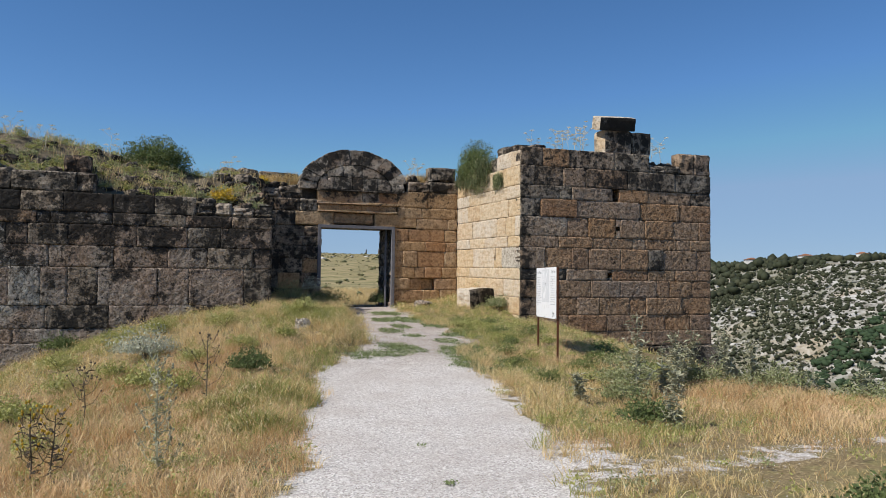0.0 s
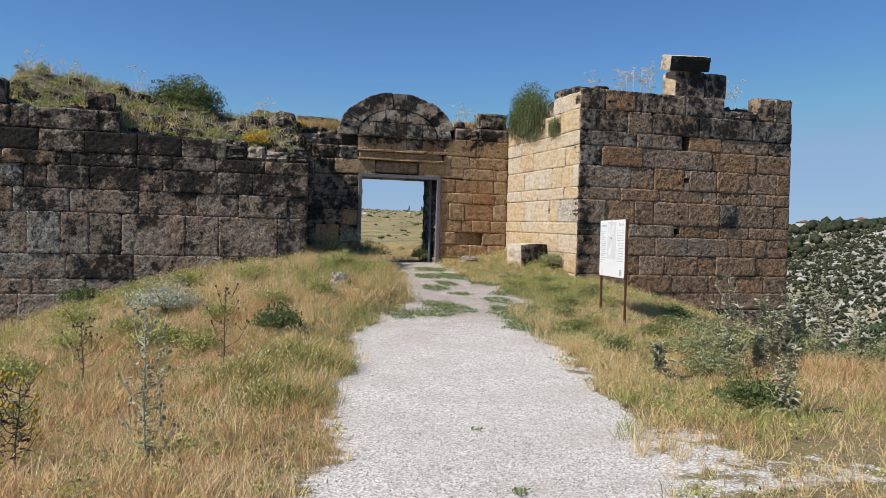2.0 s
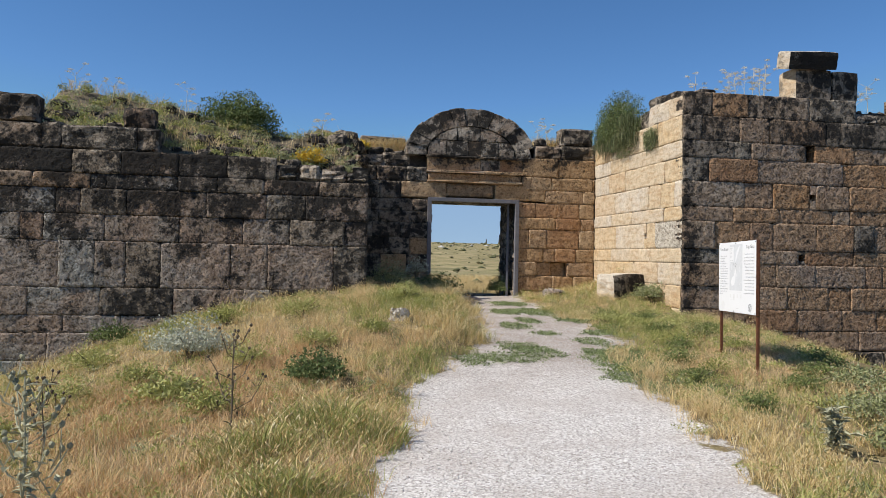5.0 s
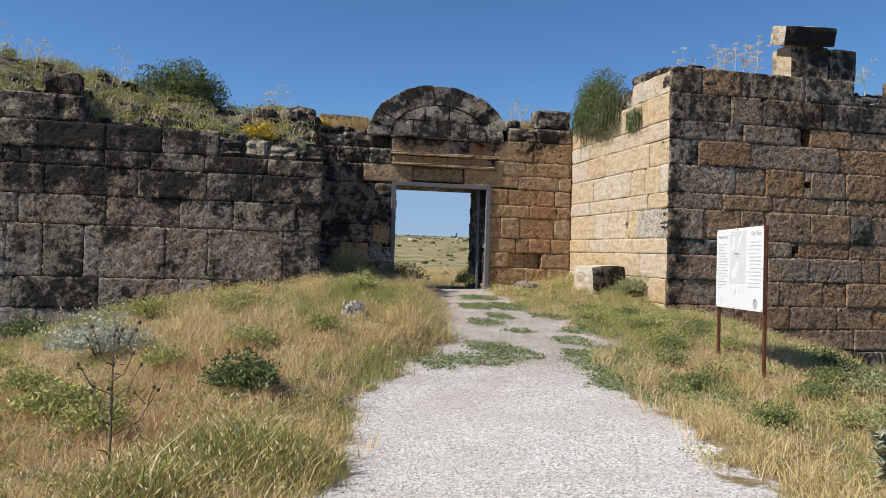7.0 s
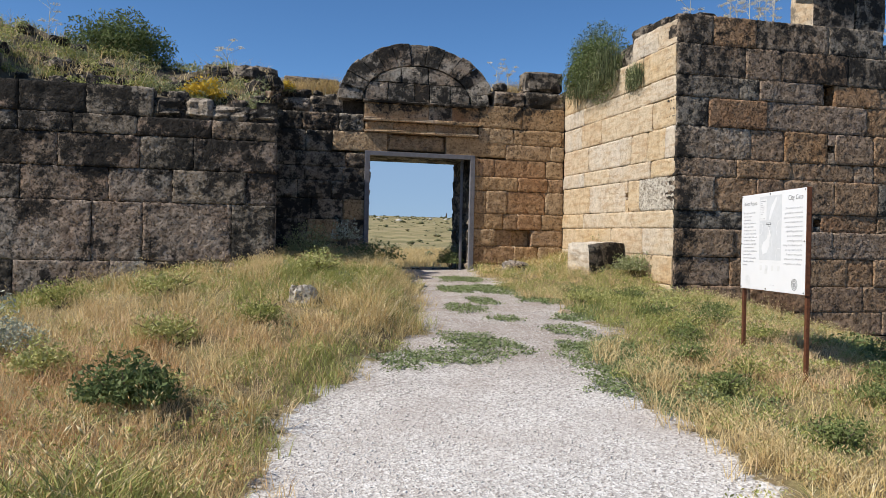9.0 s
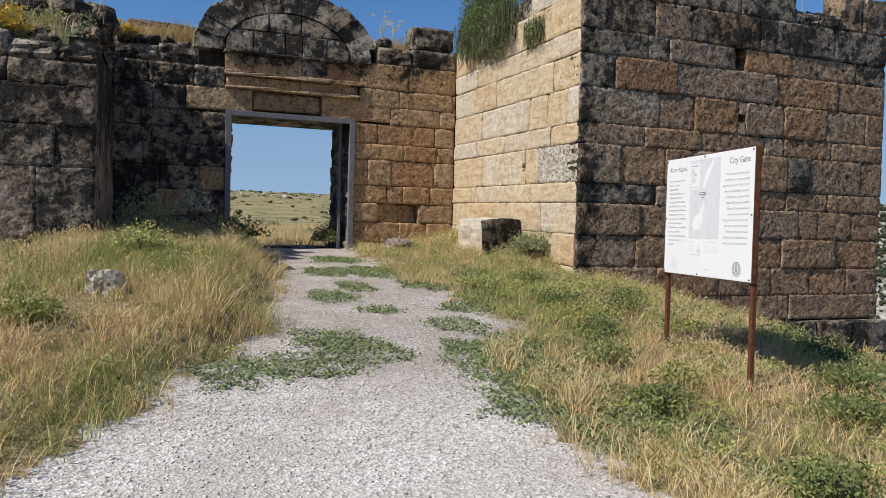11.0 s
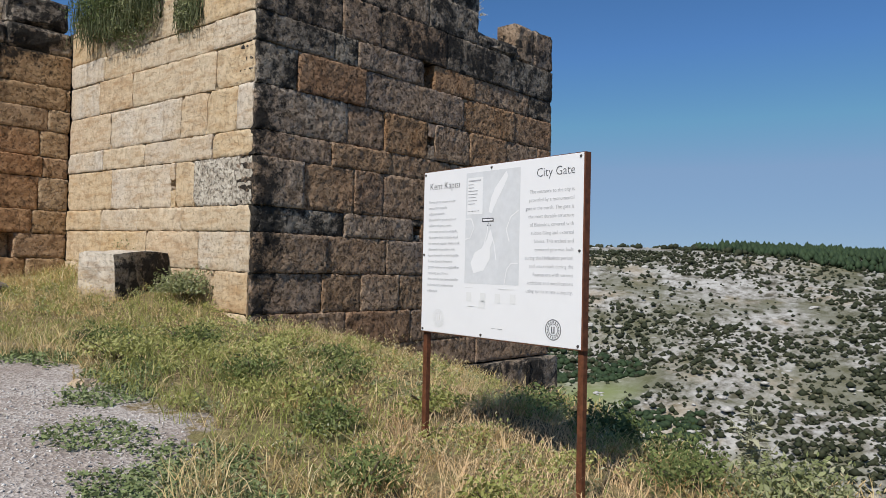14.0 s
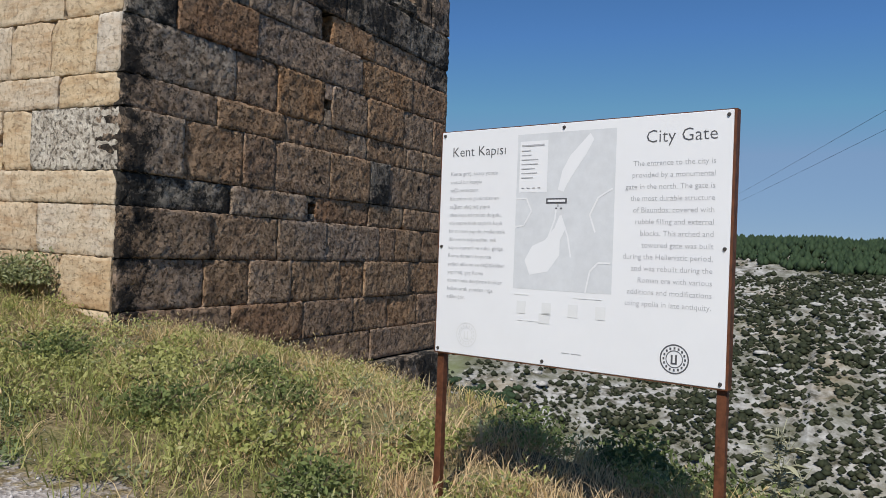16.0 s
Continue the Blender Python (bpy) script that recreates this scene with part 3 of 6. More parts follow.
def put_log_hole(a, b, z0, z1, origin, along, out, mat):
    """Stones round a small square hole left for a scaffold beam."""
    course(tower, z0, (z0 + z1) / 2 - 0.07, [a, b], origin, along, out, mat, 0.3, rng, gap=0.003)
    course(tower, (z0 + z1) / 2 + 0.07, z1, [a, b], origin, along, out, mat, 0.3, rng, gap=0.003)
put_log_hole(13.34, 13.52, 3.18, 3.79, (0, TY, 0), (1, 0, 0), (0, -1, 0), M_FRONT)
put_log_hole(13.04, 13.22, 1.82, 2.17, (0, TY, 0), (1, 0, 0), (0, -1, 0), M_CRUST_SHADE)
put_log_hole(23.17, 23.31, 2.17, 2.83, SIDE_O, SIDE_A, (-1, 0, 0), M_CREAM)
# its far side, towards the valley
for k in range(len(T_Z) - 1):
    course(tower, T_Z[k], T_Z[k + 1], cuts(TY + 0.05, 29.2, rng, 0.8, 1.6), (17.0, 0, 0), (0, 1, 0), (1, 0, 0), M_FRONT, 0.3, rng)

# left wall
left_wall = core("wall_left", [((-5.1, LY + 0.12, -4.0), (LX - 0.12, GYW + 1.9, 3.7))], "long ruined wall of weathered grey ashlar blocks")
L_Z = [-1.9, -1.1, -0.52, 0.07, 0.44, 1.03, 2.02, 2.58, 3.13, 3.45, 3.95]
L_J = [[-4.2, -3.0, -1.9, -0.7, 0.4, 1.5], [-4.6, -3.5, -2.3, -1.0, 0.1, 1.3], [-4.05, -2.9, -1.6, -0.5, 0.6, 1.6], [-3.75, -2.6, -1.3, -0.2, 0.8, 1.8], [-4.46, -3.03, -1.55, -0.09, 0.5, 1.75],
       [-3.88, -3.16, -2.55, -1.83, -0.38, 0.42, 1.85], [-4.64, -4.19, -2.99, -1.47, -0.13, 0.88, 2.08], [-3.96, -3.48, -2.56, -0.91, 0.35, 1.21], [-4.44, -3.3, -2.98, -1.51, -0.69, 0.3, 1.5], [-3.67, -2.69, -1.51, -0.49]]
for k, js in enumerate(L_J):
    js = [-5.2, *js] + ([LX] if k < 9 else [0.55])
    mat = (lambda r, i, k=k: M_CRUST_SHADE if r.random() < (0.7 if k > 8 else 0.45 if k > 7 else 0.12) else M_LEFT)
    course(left_wall, L_Z[k], L_Z[k + 1], js, (0, LY, 0), (1, 0, 0), (0, -1, 0), mat, 0.4, rng, pitted=0.005 if k > 1 else 0.0, round_=0.010)
course(left_wall, 3.45, 3.86, [0.55, 1.05, 1.5, 2.1, LX], (0, LY + 0.04, 0), (1, 0, 0), (0, -1, 0), M_CRUST_SHADE, 0.5, rng, 0.18, rough=0.05, round_=0.06)
course(left_wall, 3.95, 4.53, [-5.2, -4.3, -3.9, -2.4, -1.95], (0, LY + 0.03, 0), (1, 0, 0), (0, -1, 0), M_CRUST_SHADE, 0.6, rng, 0.06, rough=0.03, round_=0.04)
course(left_wall, 4.53, 5.1, [-5.22, -4.45], (0, LY + 0.05, 0), (1, 0, 0), (0, -1, 0), M_CRUST_SHADE, 0.6, rng, rough=0.03, round_=0.05)
course(left_wall, 4.5, 4.95, [-2.75, -2.1], (0, LY + 0.25, 0), (1, 0, 0), (0, -1, 0), M_CRUST_SHADE, 0.5, rng, rough=0.05, round_=0.07)
course(left_wall, 4.6, 5.15, [-4.2, -3.7], (0, LY + 1.9, 0), (1, 0, 0), (0, -1, 0), M_CRUST_SHADE, 0.5, rng, rough=0.05, round_=0.07)
for k in range(len(L_Z) - 1):
    if L_Z[k] > 0.3:
        course(left_wall, L_Z[k], min(L_Z[k + 1], 3.8), cuts(LY + 0.03, GYW, rng, 0.7, 1.4), (LX, 0, 0), (0, 1, 0), (1, 0, 0), M_LEFT, 0.35, rng)

# the next stretch of wall, turning back from the left wall's corner
west_dir, west_out = Vector((-0.78, 0.63, 0)), Vector((-0.63, -0.78, 0))
west = core("wall_west", [((-11.5, 27.2, -5.0), (-5.0, 29.0, 4.2))], "receding stretch of pale ashlar town wall")
for k in range(12):
    z0 = -2.6 + k * 0.56
    course(west, z0, z0 + 0.56, cuts(0.0, 6.5, rng, 0.7, 1.4), (-5.15, 22.5, 0), west_dir, west_out, M_CREAM if z0 < 2.6 else M_CRUST_SHADE, 0.6, rng)

# gate wall with its doorway
gate = core("wall_gate", [((0.6, GYW + 0.36, 3.0), (LX - 0.1, GYW + 1.9, 4.75)), ((LX - 0.1, GYW + 0.36, -1.0), (4.86, GYW + 2.0, 5.0)), ((7.5, GYW + 0.36, -1.0), (TX + 0.1, GYW + 2.0, 5.2)), ((4.86, GYW + 0.36, 3.72), (7.5, GYW + 2.0, 5.75))],
            "ruined gate wall of ochre ashlar with a square doorway", M_MORTAR)
GO, GA, GN = (0, GYW, 0), (1, 0, 0), (0, -1, 0)
R_Z = [0.35, 0.95, 1.42, 1.85, 2.26, 2.84, 3.2, 3.66, 4.05, 4.45, 5.03]
R_J = {2: [8.17, 9.13], 3: [8.36, 8.75, 9.40], 4: [7.9, 8.45, 9.5], 5: [8.75, 9.55], 6: [8.1, 9.5]}
for k in range(len(R_Z) - 1):
    x0 = 7.56 if R_Z[k] < 3.5 else (8.4 if k == 7 else 7.66)
    js = [x0, *R_J[k], TX] if k in R_J else cuts(x0, TX, rng, 0.6, 1.4)
    course(gate, R_Z[k], R_Z[k + 1], js, GO, GA, GN, M_OCHRE, 0.5, rng, skip=(1,) if k == 2 else (), rough=0.006, round_=0.013, pitted=0.004)
course(gate, 1.42, 1.85, [8.17, 8.62], (0, GYW + 0.1, 0), GA, GN, M_OCHRE, 0.4, rng, pitted=0.004)
course(gate, 1.42, 1.85, [8.62, 9.13], (0, GYW + 0.24, 0), GA, GN, M_OCHRE, 0.3, rng, pitted=0.004)
course(gate, 5.03, 5.5, [8.05, 8.9, TX], GO, GA, GN, M_CRUST_SHADE, 0.6, rng, 0.08, rough=0.03, round_=0.05)
course(gate, 5.5, 6.02, [8.95, TX - 0.05], (0, GYW + 0.1, 0), GA, GN, M_CRUST_SHADE, 0.6, rng, rough=0.03, round_=0.05)
E_Z = [0.3, 0.85, 1.45, 2.0, 2.5, 2.95, 3.3, 3.66]
for k in range(len(E_Z) - 1):
    # Mostly black stone: the left wall's shadow is put into the colour with lichen.
    course(gate, E_Z[k], E_Z[k + 1], cuts(LX - 0.05, 4.78, rng, 0.5, 1.1), GO, GA, GN, lambda r, i, k=k: M_CRUST_SHADE if k > 5 or r.random() < 0.75 else M_OCHRE, 0.5, rng, rough=0.006, round_=0.015, pitted=0.005)
course(gate, 3.66, 4.18, [0.7, 1.9, LX - 0.05, 3.3, 3.95], GO, GA, GN, M_CRUST_SHADE, 0.5, rng, rough=0.02, round_=0.03, pitted=0.009)
course(gate, 4.18, 4.62, [0.7, 1.6, LX - 0.05, 3.2, 4.1, 4.72], GO, GA, GN, M_CRUST_SHADE, 0.5, rng, rough=0.02, round_=0.03, pitted=0.009)
course(gate, 4.62, 5.05, [0.9, 1.7, LX - 0.05, 3.4, 4.2], (0, GYW + 0.12, 0), GA, GN, M_CRUST_SHADE, 0.5, rng, 0.15, rough=0.04, round_=0.06)
# lintel stones, mouldings and the course below the arch
course(gate, 3.7, 4.18, [3.95, 5.3], GO, GA, GN, M_OCHRE, 0.6, rng, name="lintel_stone", pitted=0.004)
course(gate, 3.78, 4.18, [5.3, 6.8], (0, GYW + 0.07, 0), GA, GN, M_OCHRE, 0.5, rng, name="lintel_stone", rough=0.02, round_=0.05, pitted=0.012)
course(gate, 3.7, 4.18, [6.8, 8.4], GO, GA, GN, M_OCHRE, 0.6, rng, name="lintel_stone", pitted=0.004)
course(gate, 4.18, 4.46, [4.74, 5.45, 6.52], GO, GA, GN, M_OCHRE, 0.5, rng, pitted=0.004)
course(gate, 4.18, 4.46, [6.52, 7.0, 7.62], (0, GYW + 0.04, 0), GA, GN, M_OCHRE, 0.5, rng)
course(gate, 4.18, 4.25, [4.72, 6.5, 7.64], (0, GYW - 0.09, 0), GA, GN, M_OCHRE, 0.15, rng, name="moulding", rough=0.008)
course(gate, 4.46, 4.56, [4.7, 6.45, 7.66], (0, GYW - 0.10, 0), GA, GN, M_OCHRE, 0.15, rng, name="moulding", rough=0.012)
course(gate, 4.56, 4.93, [4.72, 6.35, 6.95, 7.66], GO, GA, GN, lambda r, i: r.choice([M_OCHRE, M_CRUST_SHADE]), 0.5, rng)
course(gate, 4.93, 5.0, [4.68, 6.1, 7.7], (0, GYW - 0.06, 0), GA, GN, M_CRUST_SHADE, 0.15, rng, name="moulding", rough=0.012)


def poly_block(pts, y, depth, rng, rough=0.02):
    """A wedge-shaped stone: its outline in x and z, with a worn face towards the viewer's side of the wall."""
    bm = bmesh.new()
    cx, cz = sum(p[0] for p in pts) / len(pts), sum(p[1] for p in pts) / len(pts)
    rings = []
    for inset, dy in ((0.0, depth), (0.0, 0.03), (0.05, 0.0)):
        rings.append([bm.verts.new((x + (cx - x) * inset + rng.uniform(-0.006, 0.006), y + dy + rng.uniform(-rough, rough), z + (cz - z) * inset + rng.uniform(-0.008, 0.008))) for x, z in pts])
    mid = bm.verts.new((cx, y - 0.01 + rng.uniform(-rough, rough), cz))
    n = len(pts)
    for r, s in zip(rings, rings[1:]):
        for k in range(n):
            bm.faces.new((r[k], r[(k + 1) % n], s[(k + 1) % n], s[k]))
    for k in range(n):
        bm.faces.new((rings[-1][k], rings[-1][(k + 1) % n], mid))
    return bm


AX, AZ = 6.06, 4.99
def on_arch(a, rx, rz):
    return (AX + rx * math.cos(a), AZ + rz * math.sin(a))
nv = 13
part("arch_backing", poly_block([on_arch(math.pi * k / 18, 1.9, 1.38) for k in range(19)], GYW + 0.09, 0.8, rng), M_CRUST_SHADE, gate)
for k in range(nv):
    a0, a1 = math.pi * (k + 0.012) / nv, math.pi * (k + 0.988) / nv
    am, w = (a0 + a1) / 2, 1 + rng.uniform(-0.015, 0.02)
    if k == 0:
        w = 0.93
    pts = [on_arch(a0, 1.40, 0.92), on_arch(a0, 1.98 * w, 1.47 * w), on_arch(am, 2.0 * w, 1.48 * w), on_arch(a1, 1.98 * w, 1.47 * w), on_arch(a1, 1.40, 0.92), on_arch(am, 1.40, 0.92)]
    part("arch_stone", poly_block(pts, GYW + rng.uniform(-0.03, 0.02), 0.9, rng), M_CRUST_SHADE, gate)
def in_arch(x):
    return AZ + 0.90 * math.sqrt(max(0.0, 1 - ((x - AX) / 1.38) ** 2))
for z0, z1, joints in ((5.005, 5.45, (4.72, 5.3, 5.98, 6.36, 6.9, 7.4)), (5.46, 5.92, (4.9, 5.62, 6.32, 7.2))):
    for a, b in zip(joints, joints[1:]):
        top = [(b + (a - b) * k / 5, min(z1, in_arch(b + (a - b) * k / 5))) for k in range(6)]
        top = [(x + (0.006 if x == a else -0.006 if x == b else 0), z) for x, z in top if z > z0 + 0.02]
        if len(top) > 1:
            part("tympanum_stone", poly_block([(top[-1][0], z0), (top[0][0], z0), *top], GYW + 0.0, 0.4, rng, 0.012), M_OCHRE if a == 5.98 else M_CRUST_SHADE, gate)
# doorway: worn jamb stones, sill and steel frame
for k in range(7):
    z0 = 0.55 + k * 0.45
    # Black stone on the jambs puts the passage's shade into their colour.
    course(gate, z0, z0 + 0.45, cuts(GYW + 0.1, GYW + 2.0, rng, 0.5, 0.95), (7.47, 0, 0), (0, 1, 0), (-1, 0, 0), M_CRUST_SHADE, 0.3, rng, rough=0.04, round_=0.05, name="jamb_stone")
    course(gate, z0, z0 + 0.45, cuts(GYW + 0.1, GYW + 2.0, rng, 0.5, 0.95), (4.89, 0, 0), (0, 1, 0), (1, 0, 0), M_CRUST_SHADE, 0.3, rng, rough=0.03, round_=0.04, name="jamb_stone")
sill = thing("threshold", (6.18, GYW + 0.9, 0.74), "worn stone threshold across the gate", "threshold", kind="structure")
part("sill_stone", box_bm((4.9, GYW + 0.75, 0.4), (6.2, GYW + 1.25, 0.81), 0.03), M_FRONT, sill)
part("sill_stone", box_bm((6.22, GYW + 0.77, 0.4), (7.46, GYW + 1.25, 0.80), 0.03), M_FRONT, sill)
frame_ob = thing("door_frame", (6.15, GYW - 0.02, 0.7), "grey steel door frame set into the gate opening", "door frame", kind="structure")
for x0 in (4.75, 7.45):
    part("upright", box_bm((x0, GYW - 0.05, 0.55), (x0 + 0.12, GYW + 0.07, 3.72), 0.006), M_STEEL, frame_ob)
part("head", box_bm((4.872, GYW - 0.05, 3.61), (7.448, GYW + 0.07, 3.72), 0.006), M_STEEL, frame_ob)
part("inner_rail", box_bm((7.30, GYW + 0.35, 0.6), (7.36, GYW + 0.42, 3.66), 0.004), M_STEEL, frame_ob)
part("ceiling_slab", box_bm((4.87, GYW + 0.1, 3.69), (7.49, GYW + 2.0, 3.715), 0.0), M_CRUST_SHADE, gate)


# earth and rubble lying on the wall tops
def fill_top(x, y):
    top = np.interp(x, [-5.2, -4.3, -2.2, -1.8, 0.5, 1.2, 2.6], [4.5, 4.45, 4.4, 3.95, 3.9, 3.7, 3.62])
    back = np.interp(x, [-5.2, -3.0, -1.5, 0.0, 0.8, 1.8, 2.6, 4.3], [5.95, 5.8, 5.45, 5.15, 5.0, 5.05, 5.1, 5.1])
    k = sm((np.asarray(y) - LY - 0.3) / 3.6)
    return top * (1 - k) + back * k + (vnoise(x, y, 0.8, 31) - 0.5) * 0.22 + (vnoise(x, y, 0.3, 33) - 0.5) * 0.1


def sheet(name, x0, x1, y0, y1, step, f, mat, label):
    xs, ys = np.arange(x0, x1 + 1e-6, step), np.arange(y0, y1 + 1e-6, step)
    X, Y = np.meshgrid(xs, ys)
    Z = f(X, Y)
    Z[0, :], Z[-1, :], Z[:, 0], Z[:, -1] = Z[0, :] - 0.7, Z[-1, :] - 0.7, Z[:, 0] - 0.7, Z[:, -1] - 0.7
    ii = np.arange(X.size).reshape(X.shape)
    q = np.stack([ii[:-1, :-1], ii[:-1, 1:], ii[1:, 1:], ii[1:, :-1]], -1).reshape(-1, 4)
    return tagged(part(name, mesh_np(name, np.stack([X, Y, Z], -1).reshape(-1, 3), q, True), mat, None), label, "earth", kind="structure")


M_EARTH = plain_mat("dry_rubbly_earth", (0.13, 0.105, 0.07), 0.95, var=0.5, scale=6.0, bumpy=0.8)
sheet("earth_fill", -5.1, 2.5, LY + 0.35, 28.7, 0.14, fill_top, M_EARTH, "rubbly earth heaped on the ruined wall")
sheet("earth_fill", 2.6, 4.2, GYW + 0.4, 28.7, 0.14, lambda x, y: 5.15 + (vnoise(x, y, 0.5, 35) - 0.5) * 0.35, M_EARTH, "rubbly earth heaped on the gate wall")
sheet("earth_fill", 7.9, 10.0, GYW + 0.4, 28.7, 0.14, lambda x, y: 5.42 + (vnoise(x, y, 0.5, 35) - 0.5) * 0.25, M_EARTH, "rubbly earth lying on the gate wall")
def tower_top(x, y):
    return 5.62 + (vnoise(x, y, 0.7, 37) - 0.5) * 0.3
sheet("earth_fill", TX + 0.35, 16.7, TY + 0.45, 29.0, 0.16, tower_top, M_EARTH, "earth and rubble filling the tower top")


# ---- loose stones ----
def rough_stone(name, lo, hi, mat, label, rng, turn=0.0, tip=0.0, worn=0.04, category="stone", mat_front=None, lean=0.0):
    c = (Vector(lo) + Vector(hi)) / 2
    half = (Vector(hi) - Vector(lo)) / 2
    bm = bmesh.new()
    bmesh.ops.create_cube(bm, size=2.0)
    bmesh.ops.subdivide_edges(bm, edges=bm.edges, cuts=3, use_grid_fill=True)
    for v in bm.verts:
        p = v.co.copy()
        near = sorted(abs(a) for a in p)
        cut = (0.35 + 0.3 * (near[0] > 0.95)) * worn * 2 if near[1] > 0.95 else 0.0
        v.co = Vector([p[a] * half[a] - math.copysign(cut, p[a]) * (abs(p[a]) > 0.95) for a in range(3)]) + Vector([rng.uniform(-worn, worn) * 0.6 for _ in range(3)])
    ob = part(name, bm, mat, None)
    # Front faces take a darker stone: their shade is painted in, beside any lichen.
    if mat_front:
        ob.data.materials.append(mat_front)
        for p in ob.data.polygons:
            if p.normal.y < -0.4:
                p.material_index = 1
    ob.matrix_world = Matrix.Translation(c) @ Euler((radians(lean), radians(tip), radians(turn))).to_matrix().to_4x4()
    return tagged(ob, label, category)


rough_stone("fallen_block", (8.85, 23.05, 0.70), (9.95, 23.75, 1.55), M_CREAM, "pale fallen stone block with a black lichened, shade-coloured face", rng, 20, -2, 0.03, "stone block", M_CRUST_SHADE)
rough_stone("tower_block", (12.97, 21.25, 5.93), (13.96, 21.95, 6.69), M_CREAM, "weathered block with a dark face standing on the tower top", rng, 0, 0, 0.02, "stone block", M_CRUST_SHADE)
rough_stone("tower_block", (13.99, 21.25, 5.93), (14.7, 21.95, 6.67), M_CRUST_SHADE, "dark weathered block standing on the tower top", rng, 0, 0, 0.02, "stone block")
rough_stone("cap_stone", (12.74, 21.1, 6.70), (14.02, 21.68, 7.14), M_CREAM, "tilted capstone with a pale top and end", rng, -3, -2, 0.012, "stone block", M_LEFT, lean=16)
rough_stone("corner_stone", (10.55, 21.5, 5.92), (11.0, 22.2, 6.1), M_CRUST_SHADE, "flat dark stone lying on the tower edge", rng, 10, 0, 0.03, "stone block")
rough_stone("slab", (2.75, 27.6, 5.30), (4.15, 28.4, 5.62), M_CRUST_SHADE, "flat dark slab lying on the gate wall", rng, 0, 1, 0.03, "stone slab")
for x, y, z, s in ((1.6, 26.3, 5.15, 0.6), (2.25, 26.35, 5.2, 0.6), (1.35, 24.6, 4.85, 0.45), (2.0, 24.2, 4.75, 0.5), (2.45, 25.2, 4.85, 0.4), (0.75, 23.2, 4.25, 0.35), (-0.6, 22.6, 4.1, 0.4), (-1.2, 23.0, 4.45, 0.35), (3.1, 27.3, 5.0, 0.35), (3.9, 27.25, 4.95, 0.35), (-3.4, 23.2, 4.9, 0.3), (8.3, 27.2, 5.55, 0.28), (15.0, 21.8, 5.65, 0.35), (15.5, 21.7, 5.6, 0.4), (1.9, 22.1, 3.75, 0.3), (2.4, 22.2, 3.75, 0.3), (0.9, 22.0, 3.85, 0.28)):
    rough_stone("rubble_stone", (x - s * 0.6, y - s * 0.5, z - s * 0.45), (x + s * 0.6, y + s * 0.5, z + s * 0.45), M_CRUST_SHADE, "dark lichened rubble stone on the wall top", rng, rng.uniform(-30, 30), rng.uniform(-8, 8), s * 0.16)
for k in range(90):
    x, y = rng.uniform(-5.0, 2.5), LY + 0.45 + abs(rng.gauss(0, 1.3))
    s = rng.uniform(0.1, 0.34)
    z = float(fill_top(x, y)) + s * 0.12
    rough_stone("rubble_stone", (x - s * 0.7, y - s * 0.5, z - s * 0.45), (x + s * 0.7, y + s * 0.5, z + s * 0.45), rng.choice([M_CRUST_SHADE, M_CRUST_SHADE, M_LEFT]), "dark lichened rubble stone on the wall top", rng, rng.uniform(-50, 50), rng.uniform(-15, 15), s * 0.17)
for k in range(26):
    x, y, z = rng.choice([(rng.uniform(2.7, 4.1), GYW + rng.uniform(0.3, 0.9), 5.12), (rng.uniform(8.0, 9.0), GYW + rng.uniform(0.3, 0.9), 5.45), (rng.uniform(10.6, 16.6), TY + rng.uniform(0.5, 1.2), 5.66), (TX + rng.uniform(0.3, 0.8), rng.uniform(21.6, 26.5), 5.68)])
    s = rng.uniform(0.1, 0.3)
    rough_stone("rubble_stone", (x - s * 0.7, y - s * 0.5, z - s * 0.4), (x + s * 0.7, y + s * 0.5, z + s * 0.5), M_CRUST_SHADE, "dark lichened rubble stone on the wall top", rng, rng.uniform(-50, 50), rng.uniform(-15, 15), s * 0.17)
for x, y, s, h, m in ((2.92, 17.9, 0.17, 0.2, M_PALE), (7.3, 20.6, 0.11, 0.05, M_CREAM), (8.2, 25.2, 0.32, 0.2, M_LEFT), (-5.2, 20.4, 0.2, 0.15, M_LEFT), (6.9, 18.9, 0.12, 0.04, M_CREAM)):
    z = gz(x, y)
    rough_stone("field_stone", (x - s, y - s * 0.7, z - 0.1), (x + s, y + s * 0.7, z + h), m, "weathered limestone lying half buried in dry grass", rng, rng.uniform(-40, 40), 6, s * 0.22)


# ---- information sign ----
def text_mesh(body, size, align="LEFT"):
    cu = bpy.data.curves.new("text", "FONT")
    cu.body, cu.size, cu.align_x, cu.resolution_u = body, size, align, 2
    cu.extrude, cu.offset = 0.0004, -0.011 * size
    ob = bpy.data.objects.new("text", cu)
    scene.collection.objects.link(ob)
    bpy.context.view_layer.update()
    me = bpy.data.meshes.new_from_object(ob.evaluated_get(bpy.context.evaluated_depsgraph_get()))
    bpy.data.objects.remove(ob)
    me.name = "lettering"
    return me


S_L, S_R = Vector((8.311, 16.61, 0)), Vector((8.072, 15.125, 0))   # the panel's far and near ends
S_B, S_T = 0.932, 2.088
s_along = (S_R - S_L).normalized()
s_out = s_along.cross(Vector((0, 0, 1)))
if s_out.x > 0:
    s_out = -s_out
SW, SH = (S_R - S_L).length, S_T - S_B
SM = Matrix(((s_along.x, 0, s_out.x, S_L.x), (s_along.y, 0, s_out.y, S_L.y), (0, 1, 0, S_B), (0, 0, 0, 1)))     # panel space: right, up, out
sign = thing("information_sign", ((S_L + S_R) / 2).to_tuple()[:2] + (gz(8.19, 15.87),), "white printed information board on two rust-brown posts", "sign")


